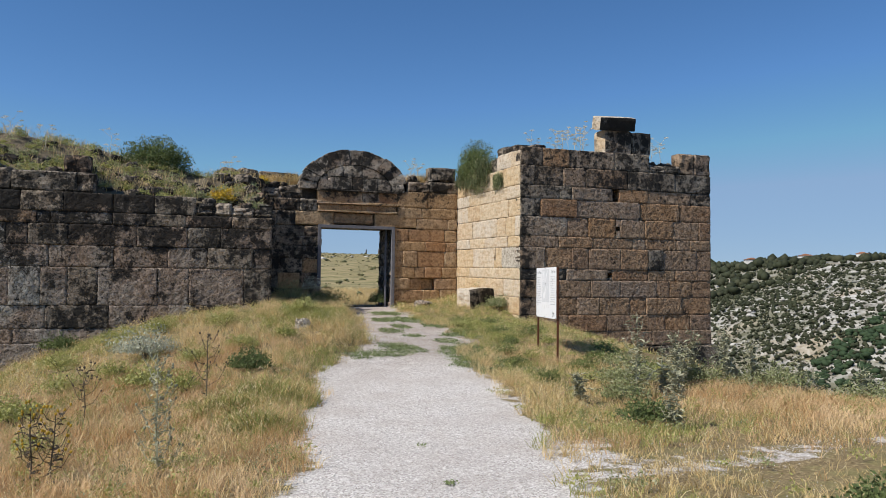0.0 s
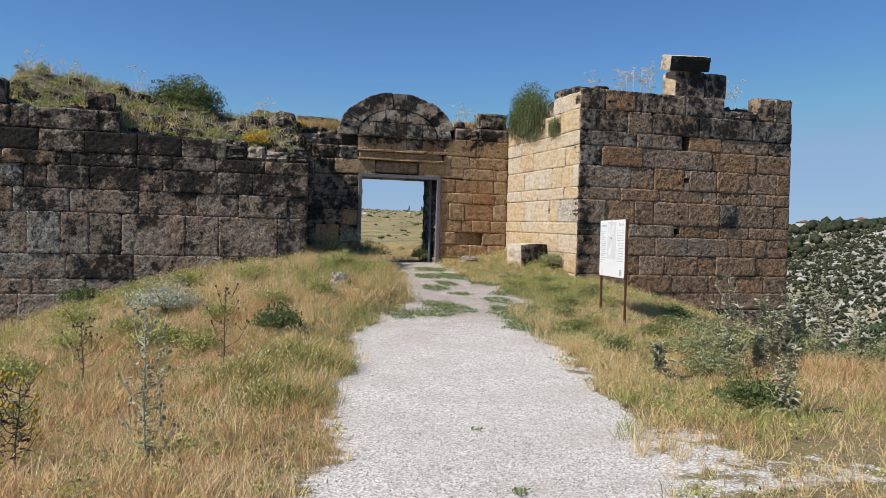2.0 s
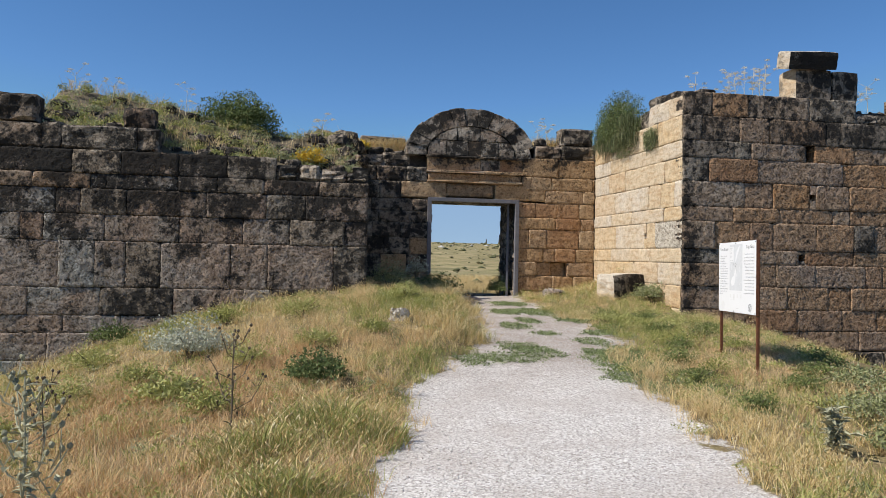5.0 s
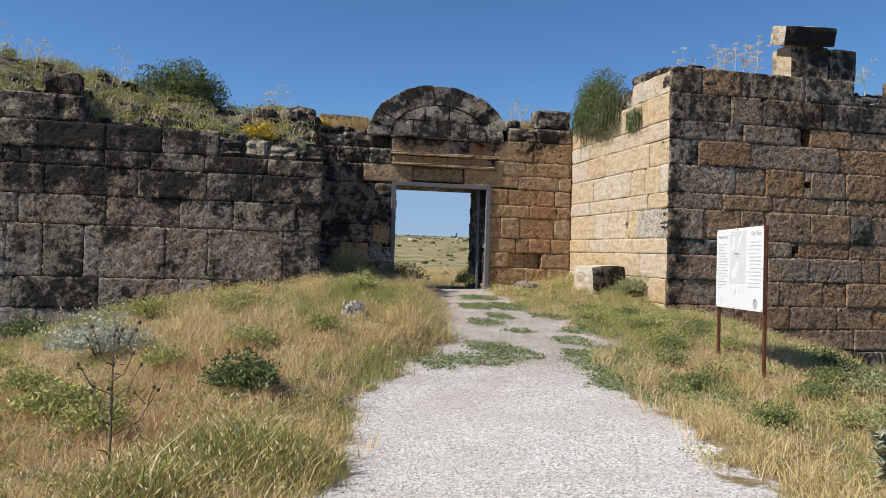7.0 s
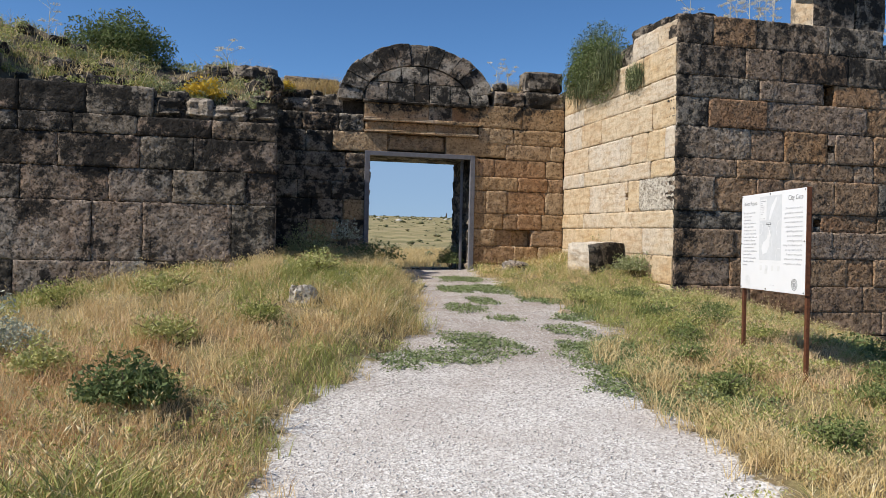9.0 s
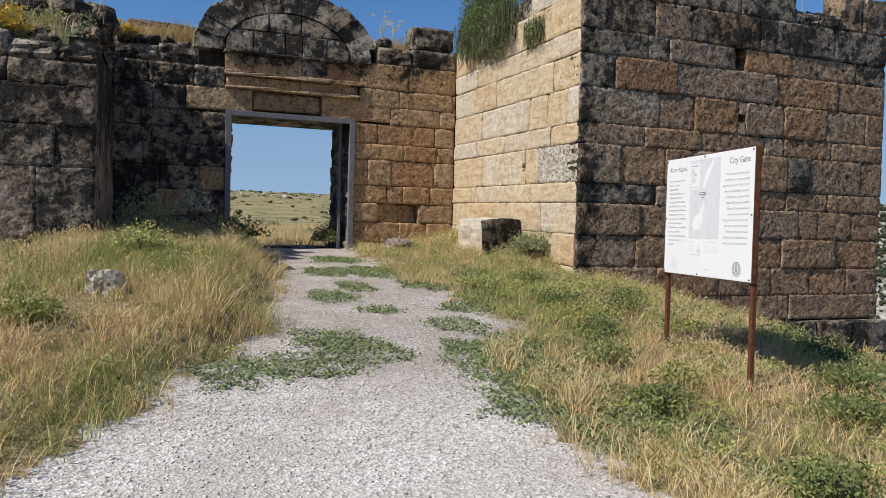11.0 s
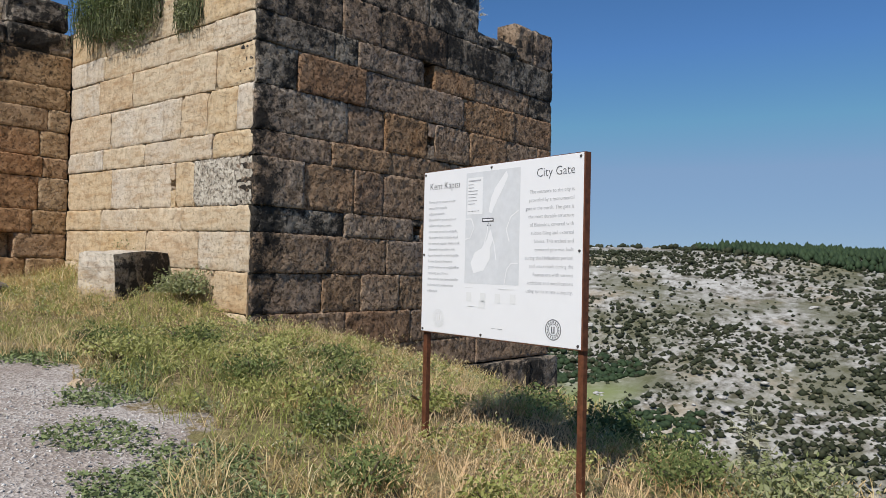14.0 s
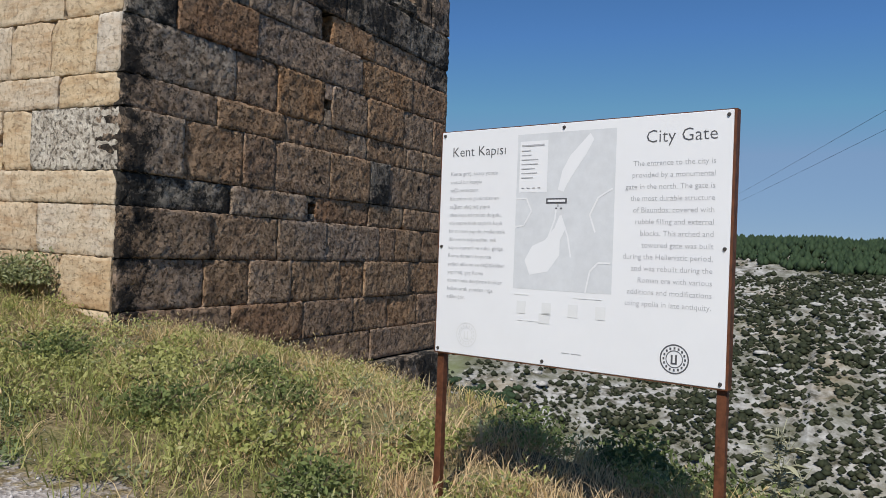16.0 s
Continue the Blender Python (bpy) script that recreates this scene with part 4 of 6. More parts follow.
def on_panel(name, me, mat, parent, lift, label=""):
    if not isinstance(me, bpy.types.Mesh):
        m2 = bpy.data.meshes.new(name)
        me.to_mesh(m2)
        me.free()
        me = m2
    me.transform(SM @ Matrix.Translation((0, 0, lift)))
    if me.materials:
        me.materials.clear()
    return part(name, me, mat, parent, label)


panel = on_panel("panel", box_bm((0, 0, -0.022), (SW, SH, 0.0), 0.003), M_WHITE, sign, 0.0)
for nm, lo, hi in (("edge_strip", (SW + 0.001, -0.004, -0.05), (SW + 0.012, SH + 0.004, -0.002)), ("edge_strip", (-0.006, -0.004, -0.05), (-0.001, SH + 0.004, -0.004)), ("edge_strip", (0, SH + 0.001, -0.04), (SW, SH + 0.004, -0.002)), ("edge_strip", (0, -0.005, -0.04), (SW, -0.001, -0.003))):
    on_panel(nm, box_bm(lo, hi), M_RUSTPOST, sign, 0.0, "dark rust-brown metal edge")
for e, s in ((S_L, -1), (S_R, 1)):
    p = e - s_out * 0.045 - s_along * 0.02 * s
    zb = gz(p.x, p.y) - 0.25
    bm = box_bm((-0.021, -0.021, zb), (0.021, 0.021, S_T + 0.005), 0.004)
    bm.transform(Matrix.Translation((p.x, p.y, 0)) @ Euler((0, 0, math.atan2(s_along.y, s_along.x))).to_matrix().to_4x4())
    part("post", bm, M_RUSTPOST, sign, "rust-brown square steel post")
for u, v in ((0.02, SH - 0.02), (SW - 0.02, SH - 0.02), (0.02, 0.02), (SW - 0.02, 0.02), (0.02, SH * 0.48), (SW - 0.02, SH * 0.5), (SW * 0.43, 0.02), (SW * 0.48, SH - 0.02)):
    bm = bmesh.new()
    bmesh.ops.create_cone(bm, cap_ends=True, segments=8, radius1=0.009, radius2=0.006, depth=0.008)
    bm.transform(Matrix.Translation((u, v, 0)))
    on_panel("bolt", bm, M_BOLT, sign, 0.004)


def letters(body, u, v, size, mat, align="LEFT", label="", lift=0.0012):
    me = text_mesh(body, size, align)
    me.transform(Matrix.Translation((u, v, 0)))
    return tagged(on_panel("lettering", me, mat, panel, lift, label), kind="stuff")


def bars(rows, mat, lift=0.0012, name="fine_print"):
    bm = bmesh.new()
    for u0, v0, u1, v1 in rows:
        box_bm((u0, v0, 0), (u1, v1, 0.0006), bm=bm)
    return tagged(on_panel(name, bm, mat, panel, lift), kind="stuff")


def flat_poly(name, pts, mat, lift):
    bm = bmesh.new()
    bm.faces.new([bm.verts.new((*p, 0)) for p in pts])
    return on_panel(name, bm, mat, panel, lift)


letters("Kent Kapısı", 0.07, 1.024, 0.072, M_INK, label="dark heading in thin letters")
letters("City Gate", SW - 0.06, 1.038, 0.080, M_INK, "RIGHT", "dark heading in thin letters")
ENGLISH = ["The entrance to the city is", "provided by a monumental", "gate in the north. The gate is", "the most durable structure", "of Blaundos, covered with", "rubble filling and external", "blocks. This arched and",
           "towered gate was built", "during the Hellenistic period,", "and was rebuilt during the", "Roman era with various", "additions and modifications", "using spolia in late antiquity."]
for i, line in enumerate(ENGLISH):
    letters(line, SW - 0.065, 0.937 - i * 0.0515, 0.034, M_INKGREY, "RIGHT")
TURKISH = ["Kente giriş, kuzey yönde", "anıtsal bir kapıyla", "sağlanmaktadır.", "Blaundos'un günümüze en", "sağlam ulaşmış yapısı", "olan kapı, içi moloz dolgulu,", "dış cephe blok taşlarla kaplı", "bir mimari yapıdır. Hellenistik", "dönemde inşa edilen, tek",
           "kapısı kemerli ve kuleli girişe", "Roma dönemi boyunca", "çeşitli ekleme ve değişiklikler", "yapılmış, geç Roma", "döneminde devşirme bloklar", "kullanılarak yeniden inşa", "edilmiştir."]
wr = random.Random(3)
for i, line in enumerate(TURKISH):
    letters(line, 0.065, 0.925 - i * 0.0425, 0.029, M_INKGREY)
flat_poly("map_ground", [(0.47, 0.36), (0.99, 0.36), (0.99, 1.115), (0.47, 1.115)], M_MAPGREY, 0.0006)
flat_poly("map_legend", [(0.485, 0.83), (0.64, 0.83), (0.64, 1.08), (0.485, 1.08)], M_WHITE, 0.0012)
bars([(0.495, 0.90 + i * 0.022, 0.495 + wr.uniform(0.05, 0.12), 0.904 + i * 0.022) for i in range(7)] + [(0.495, 1.055, 0.62, 1.063)], M_INKGREY, 0.0024)
bars([(0.50 + i * 0.03, 0.85, 0.515 + i * 0.03, 0.853) for i in range(4)], M_INK, 0.0024)
flat_poly("map_city", [(0.53, 0.50), (0.56, 0.43), (0.66, 0.45), (0.72, 0.53), (0.72, 0.60), (0.75, 0.66), (0.715, 0.72), (0.69, 0.66), (0.64, 0.60), (0.57, 0.57)], M_WHITE, 0.0012)
flat_poly("map_ridge", [(0.70, 0.84), (0.72, 0.93), (0.76, 1.00), (0.83, 1.07), (0.86, 1.10), (0.88, 1.07), (0.84, 1.0), (0.79, 0.93), (0.75, 0.87), (0.73, 0.83)], M_WHITE, 0.0012)
bars([(0.64, 0.775, 0.75, 0.80)], M_INK, 0.0018)
bars([(0.648, 0.782, 0.742, 0.793)], M_WHITE, 0.0030)
bars([(0.69, 0.748, 0.70, 0.755), (0.715, 0.748, 0.725, 0.755), (0.702, 0.76, 0.706, 0.77)], M_INK, 0.0018)
for pts in ([(0.47, 0.80), (0.53, 0.80), (0.56, 0.74), (0.52, 0.67), (0.47, 0.66)], [(0.86, 0.36), (0.88, 0.46), (0.92, 0.50), (0.98, 0.50)], [(0.90, 0.64), (0.87, 0.72), (0.91, 0.80), (0.98, 0.84)], [(0.72, 0.72), (0.76, 0.62), (0.78, 0.52)], [(0.695, 0.75), (0.69, 0.70), (0.66, 0.62)]):
    bm = bmesh.new()
    for a, b in zip(pts, pts[1:]):
        a, b = Vector((*a, 0)), Vector((*b, 0))
        n = Vector((-(b - a).y, (b - a).x, 0)).normalized() * 0.004
        bm.faces.new([bm.verts.new(p) for p in (a - n, b - n, b + n, a + n)])
    on_panel("map_line", bm, M_WHITE, panel, 0.0018)
bars([(0.495 + 0.14 * i, 0.24, 0.545 + 0.14 * i, 0.30) for i in range(4)] + [(0.48, 0.33, 0.56, 0.334), (0.80, 0.33, 0.95, 0.334), (0.62, 0.20, 0.68, 0.25), (0.50, 0.205, 0.63, 0.208)], M_MAPLIGHT)
bars([(0.75, 0.07, 0.79, 0.073), (0.80, 0.07, 0.85, 0.073)], M_INKGREY)


def ring_bm(u, v, r0, r1, n=28):
    bm = bmesh.new()
    a = [[bm.verts.new((u + r * math.cos(t), v + r * math.sin(t), 0)) for t in (2 * math.pi * k / n for k in range(n))] for r in (r0, r1)]
    for k in range(n):
        bm.faces.new((a[0][k], a[0][(k + 1) % n], a[1][(k + 1) % n], a[1][k]))
    return bm


for u, v, mat in ((0.20, 0.105, M_MAPLIGHT), (SW - 0.215, 0.102, M_INK)):
    on_panel("emblem_ring", ring_bm(u, v, 0.058, 0.064), mat, panel, 0.0012)
    on_panel("emblem_ring", ring_bm(u, v, 0.034, 0.038), mat, panel, 0.0012)
    bars([(u + 0.047 * math.cos(t) - 0.004, v + 0.047 * math.sin(t) - 0.005, u + 0.047 * math.cos(t) + 0.004, v + 0.047 * math.sin(t) + 0.005) for t in (2 * math.pi * k / 16 for k in range(16))], mat, name="emblem_print")
    bars([(u - 0.015, v - 0.018, u - 0.007, v + 0.018), (u + 0.004, v - 0.018, u + 0.012, v + 0.02), (u - 0.015, v - 0.022, u + 0.012, v - 0.016)], mat, name="emblem_print")


# ---- plants ----
nr = np.random.RandomState(5)


def blades(px, py, pz, height, width, lean, head=0.0, rs=nr):
    """Bent blades as thin strips; head widens them towards the tip like an ear of grass."""
    n = len(px)
    az, la = rs.rand(n) * 2 * np.pi, rs.rand(n) * 2 * np.pi
    h = height * (0.6 + 0.7 * rs.rand(n))
    w = width * (0.7 + 0.6 * rs.rand(n))
    ln = h * lean * (0.3 + rs.rand(n))
    side = np.stack([np.cos(az), np.sin(az), 0 * az], -1)
    off = np.stack([np.cos(la), np.sin(la), 0 * la], -1)
    base = np.stack([px, py, pz], -1)
    up = np.array([0, 0, 1.0])
    mid = base + up * (h * 0.62)[:, None] + off * (ln * 0.35)[:, None]
    tip = base + up * (h * 0.97)[:, None] + off * ln[:, None]
    wm = w * (0.75 + head)
    V = np.stack([base - side * w[:, None] * 0.5, base + side * w[:, None] * 0.5, mid + side * wm[:, None] * 0.5, mid - side * wm[:, None] * 0.5, tip], 1)
    i = np.arange(n)[:, None] * 5
    F = np.concatenate([i + [0, 1, 2], i + [0, 2, 3], i + [3, 2, 4]], 0)
    return V.reshape(-1, 3), F


def ears(px, py, pz, height, size, rs=nr):
    """Nodding seed heads on top of the stalks: small four-sided spindles."""
    n = len(px)
    h = height * (0.75 + 0.5 * rs.rand(n))
    a = rs.rand(n) * 2 * np.pi
    dirv = np.stack([np.cos(a) * 0.6, np.sin(a) * 0.6, np.full(n, 0.8)], -1)
    c = np.stack([px, py, pz + h], -1) + dirv * 0.03
    s1 = np.stack([-np.sin(a), np.cos(a), 0 * a], -1)
    s2 = np.cross(dirv, s1)
    L = size * (0.8 + 0.6 * rs.rand(n))[:, None]
    stem0 = np.stack([px, py, pz], -1)
    V = np.stack([c - dirv * L, c + s1 * L * 0.22, c + s2 * L * 0.22, c - s1 * L * 0.22, c - s2 * L * 0.22, c + dirv * L, stem0 + s1 * 0.002, stem0 - s1 * 0.002], 1)
    i = np.arange(n)[:, None] * 8
    F = np.concatenate([i + t for t in ([0, 1, 2], [0, 2, 3], [0, 3, 4], [0, 4, 1], [5, 2, 1], [5, 3, 2], [5, 4, 3], [5, 1, 4], [6, 7, 0])], 0)
    return V.reshape(-1, 3), F


def join(parts):
    Vs, Fs, o = [], [], 0
    for V, F in parts:
        Vs.append(V)
        Fs.append(F + o)
        o += len(V)
    return np.concatenate(Vs), np.concatenate(Fs)


def stuff(name, VF, mat, label, category):
    ob = part(name, mesh_np(name, *VF), mat, None)
    return tagged(ob, label, category, kind="stuff")


def scatter(n, x0, x1, y0, y1, keep, rs=nr):
    x, y = x0 + (x1 - x0) * rs.rand(n), y0 + (y1 - y0) * rs.rand(n)
    k = rs.rand(n) < keep(x, y)
    return x[k], y[k]


def clump(x, y, n, spread, rs=nr):
    """Each point becomes a little tuft."""
    x, y = np.repeat(x, n), np.repeat(y, n)
    return x + rs.randn(len(x)) * spread, y + rs.randn(len(y)) * spread


def open_ground(x, y):
    """Where grass may grow: not on the path, not under walls, thinner far from the path."""
    g = 1 - np.clip(gravel(x, y) * 1.25, 0, 1)
    walls = ((y > LY - 0.05) & (x < LX + 0.05)) | ((y > TY - 0.05) & (x > TX - 0.05)) | ((y > GYW - 0.1) & (y < GYW + 2.1) & ((x < 4.9) | (x > 7.4)))
    return g * (~walls)


def kind_noise(x, y):
    return vnoise(x, y, 2.3, 41) * 0.6 + vnoise(x, y, 0.9, 43) * 0.4


def straw_d(x, y):
    return open_ground(x, y) * (0.1 + 0.9 * sm((vnoise(x, y, 0.4, 45) - 0.28) / 0.25)) * (0.3 + 0.7 * sm((kind_noise(x, y) - 0.25) / 0.3)) * (1 - 0.75 * rust_d(x, y)) * (1 - 0.6 * ((x > path_r(y)) & (y < 7.8) & (x < 9)))


def green_d(x, y):
    near_wall = sm((y - 15.5) / 4) * 0.35 + 0.28 * (x > path_r(y) + 0.3) * (y > 9)
    return open_ground(x, y) * (1 - 0.8 * rust_d(x, y)) * np.clip(sm((0.45 - kind_noise(x, y)) / 0.14) * (1 - 0.7 * ((x > path_r(y)) & (y < 8.5))) + near_wall * (vnoise(x, y, 1.1, 47) > 0.45), 0, 1)


def rust_d(x, y):
    spot = lambda cx, cy, r: np.exp(-((x - cx) ** 2 + (y - cy) ** 2) / (r * r))
    s = 1.5 * spot(0.0, 10.8, 2.3) + 1.5 * spot(-1.8, 9.0, 2.7) + 1.3 * spot(0.6, 15.6, 1.1) + 1.1 * spot(-3.5, 12.5, 2.0) + 0.9 * spot(-1.2, 14.6, 1.4) + 1.5 * spot(8.3, 15.5, 0.8) + spot(9.5, 9.5, 2.2) + 0.9 * spot(1.1, 13.8, 1.1) + 1.2 * spot(-3.2, 10.5, 1.8) + 0.4 * spot(2.6, 16.5, 0.7) + spot(12, 10.5, 2.5) + spot(-0.5, 6.5, 1.6) + 1.2 * spot(8.7, 16.6, 0.8) + 0.9 * spot(4.9, 8.2, 0.5) + 0.8 * spot(11.0, 9.8, 2.0)
    return open_ground(x, y) * np.clip(s, 0, 1) * (0.5 + 0.5 * vnoise(x, y, 0.8, 49))


AREA = ((-9.0, 6.5, 3.5, 21.6), (2.0, 14.0, 3.0, 27.0))
sets = {"straw": [], "green": [], "rust": []}
for (x0, x1, y0, y1), k in zip(AREA, (1.0, 0.9)):
    x, y = scatter(int(25000 * k), x0, x1, y0, y1, lambda x, y: straw_d(x, y) * (0.55 + 0.45 * (np.abs(x - path_l(y)) < 4)))
    x, y = clump(x, y, 8, 0.035)
    z = ground(x, y) - 0.01
    hgt = 0.10 + 0.19 * vnoise(x, y, 1.1, 51) * vnoise(x, y, 0.35, 52) * 1.6 * np.where(x > path_r(y), np.where(y < 7.5, 0.5, 0.72), 1.0) * (1 + 0.45 * np.exp(-((x - path_l(y) + 0.4) / 0.45) ** 2) * sm((y - 13) / 2))
    sets["straw"].append(blades(x, y, z, hgt, 0.0065, 1.15))
    m = nr.rand(len(x)) < 0.2
    sets["straw"].append(ears(x[m], y[m], z[m], hgt[m] * 1.1, 0.02))
    x, y = scatter(int(26000 * k), x0, x1, y0, y1, green_d)
    x, y = clump(x, y, 7, 0.04)
    sets["green"].append(blades(x, y, ground(x, y) - 0.01, 0.08 + 0.13 * vnoise(x, y, 1.2, 53), 0.0068, 1.1))
    x, y = scatter(int(34000 * k), x0, x1, y0, y1, rust_d)
    x, y = clump(x, y, 8, 0.04)
    sets["rust"].append(blades(x, y, ground(x, y) - 0.01, 0.13 + 0.14 * vnoise(x, y, 1.2, 55), 0.0055, 1.0))
# thinner grass round about
def outer(x, y):
    out = np.maximum.reduce([-9.0 - x, x - 14.0, 3.3 - y, y - 24.0])
    return open_ground(x, y) * np.where((out > 0) & ((y > 2.9) | (out > 0)), np.exp(-np.clip(out, 0, None) / 4.5), 0) * (0.3 + 0.7 * vnoise(x, y, 1.4, 59))
x, y = scatter(42000, -24, 19, -16, 34, outer)
x, y = clump(x, y, 5, 0.06)
z = ground(x, y) - 0.01
m = nr.rand(len(x)) < 0.72
sets["straw"].append(blades(x[m], y[m], z[m], 0.14 + 0.16 * vnoise(x[m], y[m], 1.1, 51), 0.016, 0.8))
sets["green"].append(blades(x[~m], y[~m], z[~m], 0.12 + 0.15 * vnoise(x[~m], y[~m], 1.2, 53), 0.016, 0.8))
# sparse dry stalks on the open ground beyond the gate and along the wall tops
x, y = scatter(26000, 3.5, 13, 28.9, 44, lambda x, y: 0.75 - 0.45 * gravel(x, y))
sets["straw"].append(blades(x, y, ground(x, y), 0.22 + 0 * x, 0.012, 0.7))
for n, x0, x1, y0, y1, f in ((950, -5.0, 2.4, LY + 0.6, 28.3, fill_top), (900, 2.7, 4.2, GYW + 0.5, 28.4, lambda x, y: 5.15 + 0 * x), (1100, 8.0, 9.9, GYW + 0.5, 28.4, lambda x, y: 5.42 + 0 * x), (1700, TX + 0.5, 16.5, TY + 0.6, 28.0, tower_top)):
    x, y = scatter(n, x0, x1, y0, y1, lambda x, y: 0.35 + 0.65 * (vnoise(x, y, 1.1, 61) > 0.45))
    x, y = clump(x, y, 5, 0.06)
    z = f(x, y) - 0.02
    sets["straw"].append(blades(x, y, z, 0.26 + 0.2 * vnoise(x, y, 0.9, 63), 0.008, 0.7))
    x, y = scatter(int(n * 0.9), x0, x1, y0, y1, lambda x, y: 1.0 * (vnoise(x, y, 1.3, 65) > 0.42))
    x, y = clump(x, y, 5, 0.07)
    sets["green"].append(blades(x, y, f(x, y) - 0.02, 0.2 + 0 * x, 0.009, 0.8))
stuff("dry_grass", join(sets["straw"]), M_STRAW, "golden dry grass and wild oats beside the path", "grass")
stuff("green_grass", join(sets["green"]), M_GREEN, "tufts of green grass among the dry stalks", "grass")
stuff("rusty_grass", join(sets["rust"]), M_RUST, "fine rust-coloured dry grass on the banks", "grass")


def leaves(c, r, n, size, rs, lower=0.0):
    """A loose cloud of leaf-shaped quads, uneven in outline."""
    d = rs.randn(n, 3)
    d /= np.linalg.norm(d, axis=1)[:, None]
    lump = 0.5 + 0.55 * vnoise(d[:, 0] * 2 + c[0] * 3.1, d[:, 1] * 2 + d[:, 2] * 2.7 + c[1] * 1.7, 0.8, 71) + 0.35 * vnoise(d[:, 0] * 2 + d[:, 1] * 1.3 + c[1], d[:, 2] * 2 - d[:, 1] + c[0], 0.3, 72)
    p = d * (rs.rand(n) ** 0.45 * lump)[:, None] * np.array(r)
    p[:, 2] = np.where(p[:, 2] < lower * r[2], np.abs(p[:, 2]) * 0.6, p[:, 2])
    p += np.array(c)
    a, b = rs.randn(n, 3), rs.randn(n, 3)
    a /= np.linalg.norm(a, axis=1)[:, None]
    b -= a * (a * b).sum(1)[:, None]
    b /= np.linalg.norm(b, axis=1)[:, None]
    s = size * (0.6 + 0.8 * rs.rand(n))[:, None]
    V = np.stack([p - a * s, p + b * s * 0.42, p + a * s, p - b * s * 0.42], 1).reshape(-1, 3)
    i = np.arange(n)[:, None] * 4
    return V, np.concatenate([i + [0, 1, 2], i + [0, 2, 3]], 0)


def bush(name, at, r, n, size, mat, label, seed, category="bush", twigs=7, lower=0.0, extra=None):
    rs = np.random.RandomState(seed)
    ob = thing(name, at, label, category)
    c = (at[0], at[1], at[2] + r[2] * 0.35)
    for k in range(twigs):
        a, t = rs.rand() * 6.28, 0.3 + 0.6 * rs.rand()
        e = Vector((at[0] + r[0] * t * math.cos(a), at[1] + r[1] * t * math.sin(a), at[2] + r[2] * (0.5 + 0.6 * rs.rand())))
        o = Vector(at)
        part("twig", tube(bmesh.new(), [o, o.lerp(e, 0.5) + Vector((0, 0, 0.1 * r[2])), e], [0.014, 0.009, 0.004], 5), M_STALK, ob)
    part("foliage", mesh_np("foliage", *leaves(c, r, n, size, rs, lower)), mat, ob)
    if extra:
        part("blossom", mesh_np("blossom", *leaves((c[0], c[1], c[2] + r[2] * 0.25), [v * 0.95 for v in r], extra[0], extra[1], rs)), M_YELLOW, ob, "orange-yellow blossom")
    return ob


def gp(x, y, dz=0.0):
    return (x, y, gz(x, y) + dz)


# on the walls
bush("wall_top_bush", (-0.55, 25.0, 4.75), (1.0, 0.8, 1.05), 19000, 0.034, M_LEAF, "dark green bush growing on the wall top", 1, lower=-0.5)
bush("wall_top_bush", (-6.2, 23.6, 4.1), (0.6, 0.6, 1.0), 2640, 0.034, M_LEAF, "dark green bush behind the wall corner", 2)
bush("hanging_bush", (9.93, 25.0, 5.52), (0.5, 1.45, 0.85), 17000, 0.026, M_LEAF, "green bush hanging over the tower's inner edge", 3, lower=-0.9)
bush("hanging_bush", (9.93, 24.6, 5.2), (0.34, 1.0, 0.75), 7000, 0.025, M_SAGE, "grey-green bush hanging from the tower joints", 33, lower=-0.9)
hang = np.random.RandomState(34)
for hx, y0, y1, z0, z1, n, h in ((9.9, 23.6, 26.2, 5.2, 6.0, 1500, 0.36), (9.93, 22.5, 23.2, 5.0, 5.3, 400, 0.35)):
    hy = y0 + (y1 - y0) * hang.rand(n)
    ob = thing("trailing_plant", (hx, (y0 + y1) / 2, z1), "trailing grey-green plant hanging down the tower's inner face", "plant")
    tagged(part("trailing_foliage", mesh_np("trailing_foliage", *blades(hx + 0.1 - 0.4 * hang.rand(n) * sm((z1 - z0) * 1.5), hy, z0 + (z1 - z0) * hang.rand(n), -h * (0.6 + 0.6 * hang.rand(n)), 0.011, 0.3, rs=hang)), M_TRAIL, ob), kind="stuff")
bush("hanging_bush", (9.97, 22.9, 4.95), (0.2, 0.38, 0.32), 1430, 0.022, M_SAGE, "small grey-green tuft rooted in the tower joints", 4, lower=-0.9)
bush("yellow_shrub", (1.25, 22.5, 3.75), (0.42, 0.35, 0.4), 1100, 0.022, M_SAGE, "yellow flowering shrub on the wall top", 5, extra=(1700, 0.036))
bush("yellow_shrub", (2.75, 27.1, 5.0), (0.35, 0.25, 0.28), 660, 0.022, M_SAGE, "yellow flowering shrub on the gate wall", 6, extra=(800, 0.034))
bush("wall_shrub", (0.6, 22.4, 3.9), (0.5, 0.35, 0.3), 1320, 0.022, M_SAGE, "grey dry shrub on the wall top", 7)
bush("wall_shrub", (2.2, 22.2, 3.65), (0.4, 0.3, 0.25), 1100, 0.019, M_SAGE, "grey dry shrub on the wall top", 8)
tops = [(a, b, float(fill_top(a, b))) for a, b in zip(nr.uniform(-4.9, 2.4, 260), LY + 0.5 + np.abs(nr.randn(260)) * 2.0) if b < 28.2]
